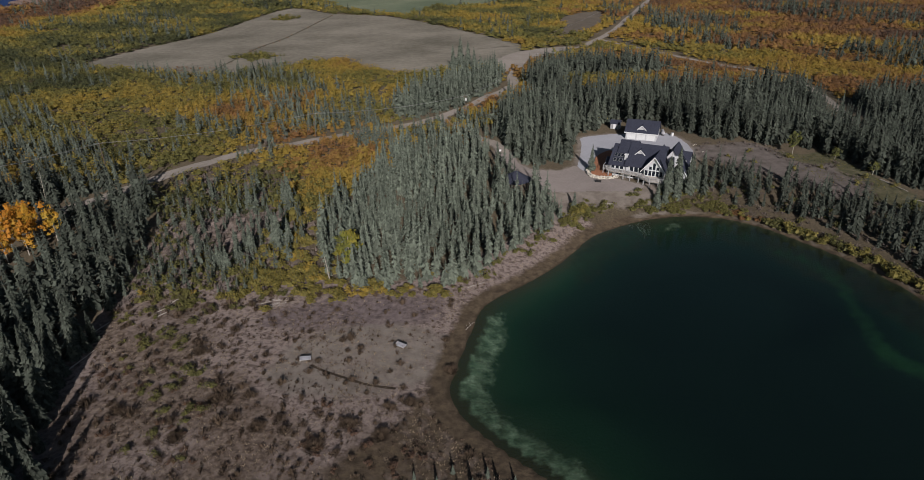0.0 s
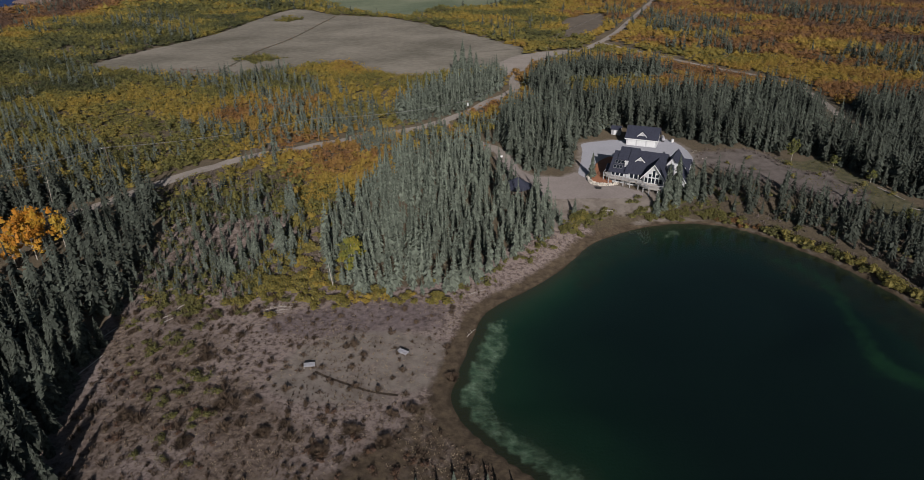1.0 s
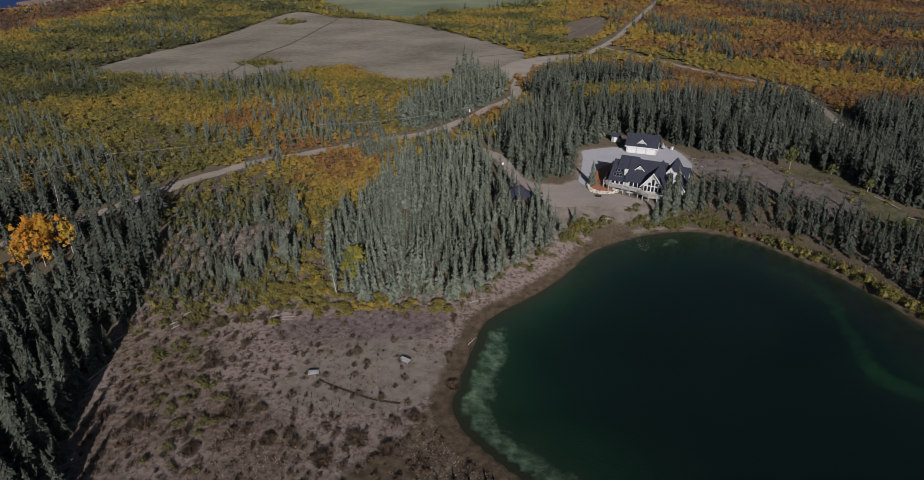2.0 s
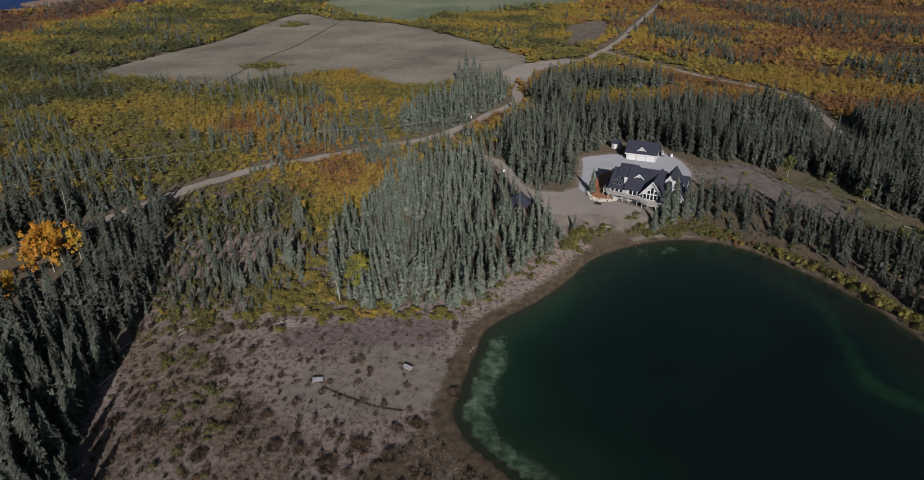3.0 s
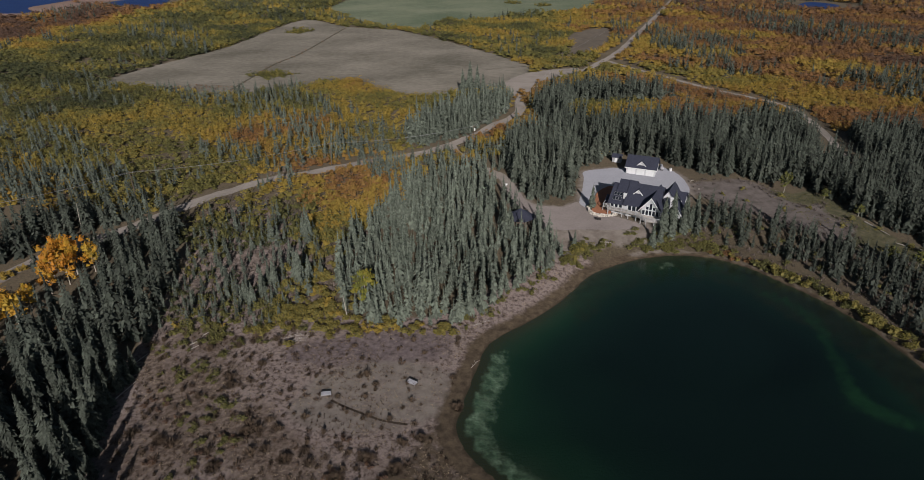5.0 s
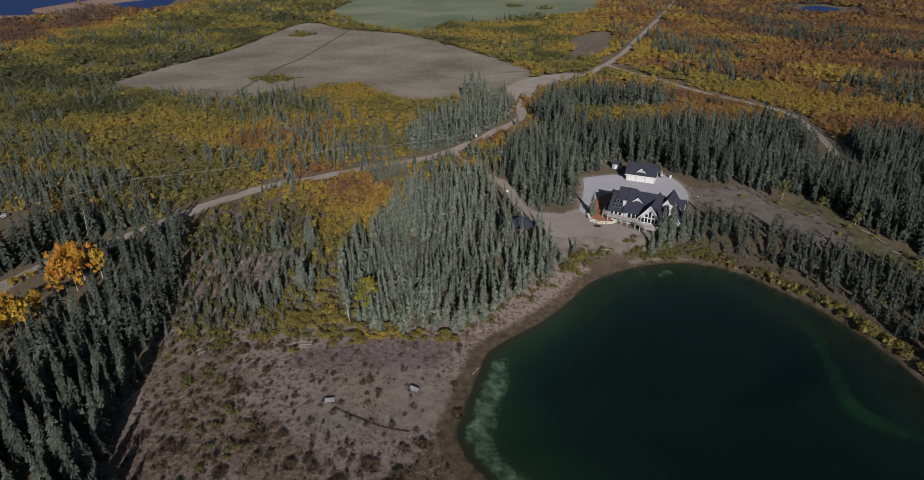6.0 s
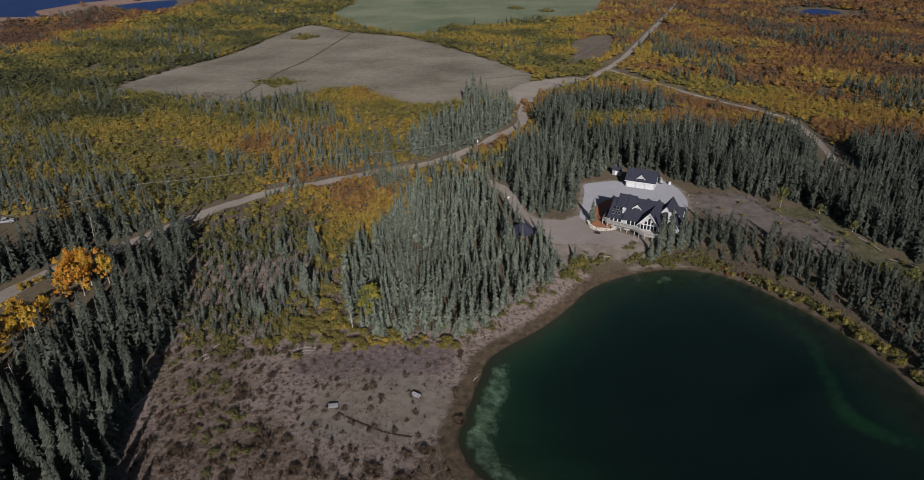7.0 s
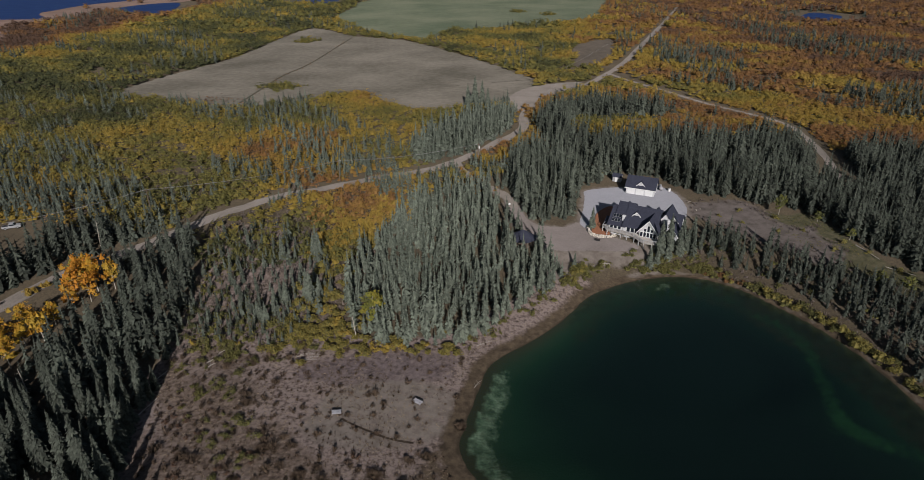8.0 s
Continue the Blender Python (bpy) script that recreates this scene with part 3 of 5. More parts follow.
def twig_shape(seed, count, spread=0.5, thick=1.0):
    """A bare, many-stemmed bush about a metre high. Returns points and triangles."""
    r = np.random.default_rng(seed)
    v, f = [], []
    for i in range(count):
        a, lean = r.uniform(0, 6.28), r.uniform(0.1, spread)
        foot = np.array([math.cos(a), math.sin(a), 0]) * lean * 0.35
        tip = np.array([math.cos(a + r.uniform(-0.5, 0.5)) * lean, math.sin(a + r.uniform(-0.5, 0.5)) * lean, r.uniform(0.45, 1.0) * (1.15 - 0.6 * lean / spread)])
        side = np.array([-math.sin(a), math.cos(a), 0.2]) * r.uniform(0.03, 0.075) * thick
        m = len(v)
        v += [foot - side * 0.4, foot + side * 0.4, tip * 0.7 + foot * 0.3 + side, tip, tip * 0.7 + foot * 0.3 - side]
        f += [(m, m + 1, m + 2), (m, m + 2, m + 4), (m + 4, m + 2, m + 3)]
    return np.array(v, float), np.array(f, int)


def stand(name, shapes, x, y, high, wide, hue, mat, label, category, sink=0.1, lean=0.04):
    """Very many plants, each scaled and turned, joined into one mesh."""
    z = np.maximum(ground_height(x, y), 0) - sink
    vs, fs, hs, at = [], [], [], 0
    turn = rng.uniform(0, 6.283, len(x))
    which = rng.integers(0, len(shapes), len(x))
    for k, (v, f) in enumerate(shapes):
        i = np.nonzero(which == k)[0]
        if not len(i):
            continue
        c, s = np.cos(turn[i])[:, None], np.sin(turn[i])[:, None]
        lx, ly = rng.normal(0, lean, (2, len(i), 1)) * high[i][:, None]
        p = np.empty((len(i), len(v), 3))
        p[..., 0] = (v[:, 0] * c - v[:, 1] * s) * wide[i][:, None] + lx * v[:, 2] + x[i][:, None]
        p[..., 1] = (v[:, 0] * s + v[:, 1] * c) * wide[i][:, None] + ly * v[:, 2] + y[i][:, None]
        p[..., 2] = v[:, 2] * high[i][:, None] + z[i][:, None]
        vs.append(p.reshape(-1, 3))
        fs.append((f[None] + (np.arange(len(i)) * len(v))[:, None, None]).reshape(-1, 3) + at)
        hs.append(np.repeat(hue[i], len(v)))
        at += len(i) * len(v)
    vs, fs, hs = np.concatenate(vs), np.concatenate(fs), np.concatenate(hs)
    me = bpy.data.meshes.new(name)
    me.vertices.add(len(vs))
    me.vertices.foreach_set("co", vs.astype(np.float32).ravel())
    me.loops.add(fs.size)
    me.loops.foreach_set("vertex_index", fs.astype(np.int32).ravel())
    me.polygons.add(len(fs))
    me.polygons.foreach_set("loop_start", np.arange(0, fs.size, 3, dtype=np.int32))
    me.update(calc_edges=True)
    me.attributes.new("hue", "FLOAT", "POINT").data.foreach_set("value", hs.astype(np.float32))
    me.materials.append(mat)
    return tagged(new(name, me), label, category, kind="stuff")


def scatter(x0, x1, y0, y1, gap, jitter=0.48):
    """Plan points at about one gap from each other."""
    a, b = np.meshgrid(np.arange(x0, x1, gap), np.arange(y0, y1, gap))
    a[1::2] += gap / 2
    return a.ravel() + rng.uniform(-jitter, jitter, a.size) * gap, b.ravel() + rng.uniform(-jitter, jitter, a.size) * gap


HOUSE_SPOT = spline([(38, 155), (50, 141), (66, 156), (72, 176), (70, 204), (52, 208), (44, 190)], 3)


def free(x, y, gap=0.0, wet=2.5):
    """Where plants may stand: off roads, yards, fields and water."""
    ok = lake_side(x, y) > wet
    for line, w in ((ROAD, 3.6), (TRACK, 4.6), (DRIVE, 1.6)):
        near = np.ones(x.shape, bool)
        near[:] = reach(line[::2], x, y, closed=False) > w + gap
        ok &= near
    for outline in (FIELD, GREEN, FALLOW, PAD, APRON, JUNCTION, HOUSE_SPOT, *FAR_WATER):
        ok &= ~inside(outline, x, y)
    return ok


# stands of spruce: outline, gap, least and greatest height, share that stands, and tone, which paints light in: bright
# opposite the sun, darker to the sides
GROVE = spline([(-31, 118), (-25, 105), (-16, 103.5), (-2, 105.5), (9.5, 116.5), (21, 127.5), (24, 140), (16, 149), (10, 160), (8, 176), (5, 196), (-8, 203), (-22, 192), (-26, 165), (-33, 145), (-34, 131)], 3)
YARD_GROVE = spline([(16.5, 174), (21, 168), (28, 167), (33, 173), (37, 190), (40, 200), (36, 225), (26, 246), (19, 232), (13.5, 213), (14, 190)], 3)
NORTH_WOOD = spline([(40, 198), (48, 203), (60, 207), (70, 205), (78, 190), (90, 187), (100, 178.5), (109.5, 171), (112.5, 160), (114, 150), (118.5, 142), (132, 130), (160, 112), (240, 130), (230, 200), (190, 245), (160, 250), (142, 262), (114, 298), (98, 322),
                     (66, 335), (45, 322), (32, 290), (30, 262), (38, 225)], 3)
BANK = spline([(58, 146), (65, 152), (70, 159), (81, 154.5), (93, 146.5), (103, 136.5), (112, 124), (126, 104), (120, 75), (104, 60), (96, 78), (93, 95), (91, 108), (87, 120), (81, 131), (74, 138), (66, 143)], 3)
WEST_WOOD = spline([(-72, 124), (-69, 108), (-67, 96), (-63, 82), (-61, 70), (-56, 58), (-50, 36), (-90, 20), (-170, 40), (-190, 120), (-150, 160), (-120, 165), (-92, 158), (-80, 145)], 3)
ROAD_CLUMP = spline([(-24, 228), (-6, 240), (8, 256), (18, 272), (20, 292), (14, 312), (0, 306), (-14, 284), (-26, 256)], 3)
GAP = spline([(44, 262), (60, 256), (90, 262), (118, 256), (132, 262), (128, 282), (112, 298), (80, 300), (52, 296)], 3)
FAR_CLUMP = spline([(142, 462), (160, 458), (172, 480), (164, 504), (146, 500)], 3)
FAR_BELT = spline([(262, 560), (292, 480), (330, 448), (372, 500), (350, 600), (318, 690), (284, 710)], 3)
ASPENS = spline([(-93, 132), (-93, 120), (-95, 100), (-98, 86), (-112, 80), (-122, 82), (-122, 100), (-110, 122), (-103, 134)], 3)
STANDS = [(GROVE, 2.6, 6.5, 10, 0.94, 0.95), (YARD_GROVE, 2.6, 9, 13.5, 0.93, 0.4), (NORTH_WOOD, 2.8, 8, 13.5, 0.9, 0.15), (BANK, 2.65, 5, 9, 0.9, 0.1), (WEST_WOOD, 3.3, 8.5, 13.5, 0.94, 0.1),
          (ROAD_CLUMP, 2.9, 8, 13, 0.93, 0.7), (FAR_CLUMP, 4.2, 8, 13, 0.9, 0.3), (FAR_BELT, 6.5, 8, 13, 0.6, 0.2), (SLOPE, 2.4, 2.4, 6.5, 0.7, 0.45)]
sx, sy, sh, st = [], [], [], []
for outline, gap, lo, hi, share, pale in STANDS:
    x, y = scatter(*(v for pair in zip(outline.min(0), outline.max(0)) for v in pair), gap, 0.44)
    keep = inside(outline, x, y) & free(x, y) & (rng.random(len(x)) < share)
    if outline is GROVE:
        keep &= np.hypot(x - 14.4, y - 149.0) > 5.1
    if outline is WEST_WOOD:
        keep &= (reach(ROAD, x, y, closed=False) > 5.0) & ~inside(ASPENS, x, y) & ~((x < -128) & (x > -166) & (y > 140))
    if outline is NORTH_WOOD:
        keep &= (wave(x, y, 26, 0.7) < 0.45 + 0.5 * smooth(300, 200, y)) & ~inside(GAP, x, y) & (reach(TRACK, x, y, closed=False) > 8)
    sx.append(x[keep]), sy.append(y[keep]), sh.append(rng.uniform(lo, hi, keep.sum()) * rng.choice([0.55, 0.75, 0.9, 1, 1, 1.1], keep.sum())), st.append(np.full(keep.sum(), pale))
# looser spruce among the shrubs further out
for x0, x1, y0, y1, gap, lo, hi, cut in ((-380, 30, 150, 345, 4.3, 5, 9, 0.12), (-60, 12, 196, 236, 3.4, 4.5, 7.5, 0.08), (-62, -18, 150, 203, 4.0, 4, 7.5, 0.1), (90, 330, 240, 520, 5.2, 7, 11, 0.3), (-520, 520, 345, 1150, 8.5, 8, 12, 0.3), (-260, -120, 130, 200, 3.4, 6, 10, -0.2)):
    x, y = scatter(x0, x1, y0, y1, gap)
    patch = 0.6 * wave(x, y, 22 + 0.03 * y, 0.3) + 0.5 * wave(x, y, 9, 1.9)
    keep = free(x, y, 1.0) & (reach(TRACK[:45], x, y, closed=False) > 20) & (np.hypot((x + 147) / 20, (y - 156) / 16) > 1) & (patch > cut) & (rng.random(len(x)) < 0.85) & (np.abs(x) < 0.75 * y + 60)
    for outline, *_ in STANDS:
        keep &= ~inside(outline, x, y)
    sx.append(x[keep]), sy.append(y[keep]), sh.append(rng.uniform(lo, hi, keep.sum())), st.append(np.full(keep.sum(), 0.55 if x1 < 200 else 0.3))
sx, sy, sh, st = (np.concatenate(v) for v in (sx, sy, sh, st))
order = np.argsort(sy + 0.25 * np.abs(sx + 20) + np.where(sy < 48, 300, 0))
sx, sy, sh, st = sx[order], sy[order], sh[order], st[order]
ONE = 300
spare = np.zeros(len(sx), bool)
spare[ONE:] = True
mid = spare & (sy < 215)
far = spare & (sy >= 215)
# needle tone: the stand's painted light and shade, plus random variation
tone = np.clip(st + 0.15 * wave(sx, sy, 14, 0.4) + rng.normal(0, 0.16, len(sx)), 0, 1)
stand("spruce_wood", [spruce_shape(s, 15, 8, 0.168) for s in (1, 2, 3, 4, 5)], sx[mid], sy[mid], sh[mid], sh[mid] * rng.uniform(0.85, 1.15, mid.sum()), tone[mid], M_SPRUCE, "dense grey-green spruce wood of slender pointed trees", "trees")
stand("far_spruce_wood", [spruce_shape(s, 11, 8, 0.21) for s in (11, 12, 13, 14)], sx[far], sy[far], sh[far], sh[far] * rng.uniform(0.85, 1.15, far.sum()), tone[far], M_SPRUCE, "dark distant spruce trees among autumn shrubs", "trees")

spruces = []
for s in range(8):
    # four crowns with shade painted into the needles, then four brightened ones
    shaded = s < 4
    bm = bmesh.new()
    rod(bm, (0, 0, -0.03), (0, 0, 0.9), 0.012, 0.002, 6)
    tree = thing("spruce_tree", pose(0, 0, 0), "dark green spruce tree on the forest floor" if shaded else "slender pale grey-green spruce tree", "tree", "spruces nearest the clearing")
    part("trunk", bm, M_BARK, tree, "brown bark trunk")
    v, f = spruce_shape(40 + s, 29, 9, 0.16, 3)
    ob = mesh_part("crown", v, f, M_SPRUCE, tree)
    ob.data.attributes.new("hue", "FLOAT", "POINT").data.foreach_set("value", np.full(len(v), 0.09 * s if shaded else 0.35 + 0.09 * s, np.float32))
    spruces.append(tree)
used = set()
for i in range(ONE):
    x, y, h = float(sx[i]), float(sy[i]), float(sh[i])
    m = Matrix.LocRotScale((x, y, max(0, height(x, y)) - 0.1), Euler((rng.normal(0, 0.03), rng.normal(0, 0.03), rng.uniform(0, 6.28))), Vector((h * 1.05, h * 1.05, h)))
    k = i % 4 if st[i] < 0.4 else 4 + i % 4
    src = spruces[k]
    if k not in used:
        used.add(k)
        src.matrix_world = m
    else:
        keep_scale = src.scale.copy()
        src.scale = (1, 1, 1)
        copy_thing(src, m)
        src.scale = keep_scale

# autumn shrubs over the flat land
def stage(x, y):
    """How far autumn has gone: 0 olive, 0.5 yellow, 0.75 orange, 1 rust."""
    h = 0.41 + 0.06 * smooth(320, 280, y) + 0.27 * wave(x, y, 24, 0.2) + 0.13 * wave(x, y, 9, 1.1)
    h = h + 0.24 * smooth(90, 160, x) * smooth(330, 380, y) + 0.16 * smooth(170, 300, x) * smooth(330, 420, y) - 0.12 * smooth(345, 385, y) * smooth(100, 50, x) - 0.1 * smooth(345, 385, y) * smooth(-100, -200, x)
    h = h - 0.08 * smooth(270, 310, y) * smooth(60, 10, x) * smooth(400, 360, y) - 0.17 * smooth(-70, -170, x) * smooth(480, 380, y) + 0.2 * smooth(60, 110, x) * smooth(240, 270, y) * smooth(360, 320, y)
    h = h + 0.05 * smooth(-54, -44, x) * smooth(10, 0, x) * smooth(230, 205, y) - 0.22 * smooth(-44, -54, x) * smooth(-110, -90, x) * smooth(200, 185, y)
    h = h + 0.75 * smooth(-330, -430, x) * smooth(400, 520, y)
    return h + rng.normal(0, 0.045, len(x))


bushes = [bush_shape(s, 64, 0.075, 0.9) for s in (21, 22, 23, 24)]
rough_bushes = [bush_shape(s, 44, 0.1, 0.95) for s in (31, 32, 33, 34)]
for x0, x1, y0, y1, gap, lo, hi, clear, shapes in ((-390, 390, 140, 360, 3.2, 2.0, 3.9, 0.9, bushes), (-600, 600, 360, 690, 4.8, 2.6, 4.2, 2.0, rough_bushes), (-900, 900, 690, 1200, 9.2, 5.0, 8.0, 2.0, rough_bushes)):
    x, y = scatter(x0, x1, y0, y1, gap)
    keep = (np.abs(x) < 0.78 * y + 40) & free(x, y, clear) & ~inside(BARE, x, y) & (~inside(MARSH, x, y) | (rng.random(len(x)) < 0.12)) & ~((reach(FAR_WATER[0], x, y) < 60) & (rng.random(len(x)) < 0.9))
    for outline in (GROVE, YARD_GROVE, WEST_WOOD, BANK, ROAD_CLUMP):
        keep &= ~inside(outline, x, y)
    keep &= ~inside(NORTH_WOOD, x, y) | (wave(x, y, 26, 0.7) > 0.4) | inside(GAP, x, y)
    keep &= (x < 0) | (y > 210) | (x > 150)
    for outline in FAR_WATER[1:]:
        keep &= reach(outline, x, y) > 30
    keep &= ~((reach(SLOPE, x, y) < 14) & (x < -44) & (rng.random(len(x)) < 0.55))
    keep &= ~inside(ASPENS, x, y) & (np.hypot((x + 147) / 18, (y - 158) / 12) > 1)
    keep &= rng.random(len(x)) < 0.9 - 0.35 * smooth(-0.1, 0.6, wave(x, y, 31, 2.2))
    x, y = x[keep], y[keep]
    hi_ = rng.uniform(lo, hi, len(x))
    stand("autumn_shrubs", shapes, x, y, hi_, gap * rng.uniform(1.25, 1.75, len(x)), np.clip(stage(x, y), 0.02, 0.98), M_LEAF, "dense orange and yellow autumn shrubs", "shrubs")

# greyish leafless brush on the slope and under the open woods
x, y = scatter(-260, -30, 98, 215, 2.3)
keep = free(x, y) & (inside(SLOPE, x, y) | (reach(SLOPE, x, y) < 12) | ((x < -60) & (wave(x, y, 19, 1.5) > 0.05))) & ~inside(WEST_WOOD, x, y) & ~inside(CLEARING, x, y)
x, y = x[keep], y[keep]
stand("grey_brush", [twig_shape(s, 16, 0.7) for s in (51, 52, 53)], x, y, rng.uniform(0.6, 1.5, len(x)), rng.uniform(1.4, 2.6, len(x)), rng.uniform(0, 1, len(x)), M_GREY_BRUSH, "grey-brown leafless brush on the slope", "shrubs")

# grey brush and litter below the bank spruces and round the yard
x, y = scatter(40, 130, 95, 186, 1.9)
keep = free(x, y, wet=1.5) & (inside(BANK, x, y) | (reach(BANK, x, y) < 4) | (reach(BARE, x, y) < 2.5)) & (rng.random(len(x)) < 0.8)
x, y = x[keep], y[keep]
stand("bank_brush", [twig_shape(s, 22, 0.7, 0.6) for s in (54, 55, 56)], x, y, rng.uniform(0.4, 1.3, len(x)), rng.uniform(1.2, 2.4, len(x)), rng.uniform(0, 1, len(x)), M_GREY_BRUSH, "grey-brown leafless brush under the bank spruces", "shrubs")

# olive grass and seedlings in the eastern clearing
x, y = scatter(88, 130, 112, 180, 1.0)
keep = inside(GRASS, x, y) & free(x, y) & (wave(x, y, 5, 1.4) + rng.normal(0, 0.4, len(x)) > -0.1)
x, y = x[keep], y[keep]
stand("meadow_grass", [twig_shape(s, 9, 0.75, 0.7) for s in (64, 65, 66)], x, y, rng.uniform(0.15, 0.5, len(x)), rng.uniform(0.6, 1.3, len(x)), np.clip(rng.normal(0.16, 0.08, len(x)), 0, 1), M_LEAF, "olive green rough grass in the eastern clearing", "grass", sink=0.02)

# olive undergrowth on the slope and below the woods
x, y = scatter(-90, -30, 98, 172, 2.6)
keep = free(x, y) & inside(SLOPE, x, y) & (wave(x, y, 11, 0.8) + 0.5 * wave(x, y, 4, 1.7) > -0.25)
x, y = x[keep], y[keep]
h = rng.uniform(0.7, 2.2, len(x))
stand("undergrowth", bushes, x, y, h, h * rng.uniform(1.2, 1.8, len(x)), np.clip(0.13 + 0.12 * wave(x, y, 9, 0.4) + rng.normal(0, 0.09, len(x)), 0, 1), M_LEAF, "olive green undergrowth on the open slope", "shrubs")

# dry grass in the clearing
x, y = scatter(-70, 30, 34, 136, 0.85)
keep = inside(CLEARING, x, y) & (lake_side(x, y) > 3.5) & (wave(x, y, 6, 0.9) + rng.normal(0, 0.35, len(x)) > -0.1)
x, y = x[keep], y[keep]
stand("dry_grass", [twig_shape(s, 7, 0.7) for s in (61, 62, 63)], x, y, rng.uniform(0.15, 0.4, len(x)), rng.uniform(0.4, 0.9, len(x)), rng.uniform(0, 1, len(x)), M_STRAW, "short dry straw-coloured grass tufts", "grass", sink=0.02)


def leafy(name, seed, count, leaf, hue, label, category, group, spots, mat=None, flat=0.8):
    """Shrubs that stand apart: one shape with its stems, then copies. Spots: x, y, height, width."""
    root = None
    for k, (x, y, h, w) in enumerate(spots):
        m = Matrix.LocRotScale((x, y, max(0.0, height(x, y)) - 0.05), Euler((0, 0, k * 2.4)), Vector((w, w, h)))
        if root is None:
            root = thing(name, pose(0, 0, 0), label, category, group)
            v, f = bush_shape(seed, count, leaf, flat)
            ob = mesh_part("crown", v, f, mat or M_LEAF, root)
            ob.data.attributes.new("hue", "FLOAT", "POINT").data.foreach_set("value", np.full(len(v), hue, np.float32))
            bm = bmesh.new()
            for j in range(5):
                a = j * 1.256 + seed
                rod(bm, (0.03 * math.cos(a), 0.03 * math.sin(a), -0.05), (0.22 * math.cos(a), 0.22 * math.sin(a), 0.55), 0.016, 0.006, 5)
            part("stem", bm, M_BARK, root, "thin brown stems")
            first = m
        else:
            copy_thing(root, m)
    root.matrix_world = first


def along(line, n, spread, lo, hi, squat=1.0):
    """Plant spots scattered along a line."""
    p = spline(line, 12, closed=False)
    out = []
    for i in range(n):
        q = p[int(rng.integers(0, len(p)))] + rng.normal(0, spread, 2)
        h = rng.uniform(lo, hi)
        if lake_side(q[:1], q[1:])[0] > 0.8 and not inside(PAD, q[:1], q[1:])[0]:
            out.append((float(q[0]), float(q[1]), h, h * squat * rng.uniform(1.1, 1.6)))
    return out


EDGE = [(-44, 106), (-35, 107.5), (-28, 103), (-20, 102.5), (-10, 103.5), (-2, 106)]
leafy("yellow_shrub", 71, 150, 0.07, 0.3, "yellow-green leafy shrub at the edge of the spruces", "shrub", "shrubs at the clearing edge", along(EDGE, 50, 1.8, 1.2, 2.6) + along([(-42, 152), (-40, 138), (-38, 124), (-39, 112)], 95, 3.0, 1.3, 3.0) + along([(-44, 105), (-38, 108), (-33, 110), (-29, 106)], 60, 3.2, 1.3, 3.0))
leafy("golden_shrub", 72, 150, 0.07, 0.46, "bright yellow autumn shrub at the edge of the spruces", "shrub", "shrubs at the clearing edge",
      [(-18.5, 102.5, 2.2, 3.0), (-20.5, 102, 1.6, 2.2), (-16, 102.6, 1.7, 2.2), (-57, 118, 1.8, 2.2), (-11, 103.5, 1.4, 1.9), (-54, 103.5, 1.5, 1.9), (-64, 104, 1.6, 2.0), (-33, 112, 2.6, 3.2), (-36, 117, 2.4, 3.0), (-30, 108, 2.2, 2.8), (-38, 124, 2.6, 3.2), (-22.5, 103, 2.0, 2.6)])
leafy("olive_shrub", 73, 150, 0.07, 0.2, "olive green leafy shrub on the open slope", "shrub", "shrubs at the clearing edge",
      along([(-64, 101), (-58, 103), (-50, 104), (-45, 108), (-42, 116)], 26, 2.5, 1.2, 2.4) + along([(-62, 96), (-58, 88), (-54, 80)], 10, 2.5, 0.8, 1.5))
leafy("shore_shrub", 74, 140, 0.075, 0.18, "low olive shrub on the lake bank", "shrub", "shrubs on the lake bank",
      along([(24, 130), (28, 135), (32, 139), (36, 141)], 34, 1.6, 1.0, 2.3) + along([(44, 140.5), (50, 141.5), (57, 141.8), (64, 140.5), (69, 138)], 54, 1.2, 0.9, 2.0) + along([(-2, 105.5), (6, 112), (13, 118.5), (20, 126.5)], 44, 1.1, 0.6, 1.5))
leafy("bank_shrub", 75, 140, 0.075, 0.29, "yellowing shrub leaning over the lake bank", "shrub", "shrubs on the lake bank",
      along([(69, 136.5), (75, 130), (80, 122.5), (84.5, 115), (88.5, 104), (90.5, 92), (92.5, 78)], 44, 1.1, 1.2, 2.6) + along([(26, 134), (31, 138)], 7, 1.0, 1.2, 2.2))
leafy("bank_bush", 93, 120, 0.08, 0.12, "dull olive low bush below the bank spruces", "shrub", "shrubs on the lake bank",
      along([(58, 147), (66, 149), (74, 146), (82, 138), (90, 128), (97, 116), (104, 100)], 60, 3.0, 0.6, 1.5) + along([(45, 142.5), (52, 143.6), (59, 144.5), (66, 144)], 60, 1.3, 0.6, 1.5) + along([(68, 137.5), (76, 130), (81, 122.5), (85.5, 114), (89.5, 103), (91.5, 90)], 46, 1.1, 0.8, 2.1))
leafy("rust_shrub", 76, 140, 0.075, 0.8, "rust-red low shrub on the lake bank", "shrub", "shrubs on the lake bank", along([(64, 139.5), (69, 136.8), (73, 133.5)], 14, 0.8, 0.7, 1.4))
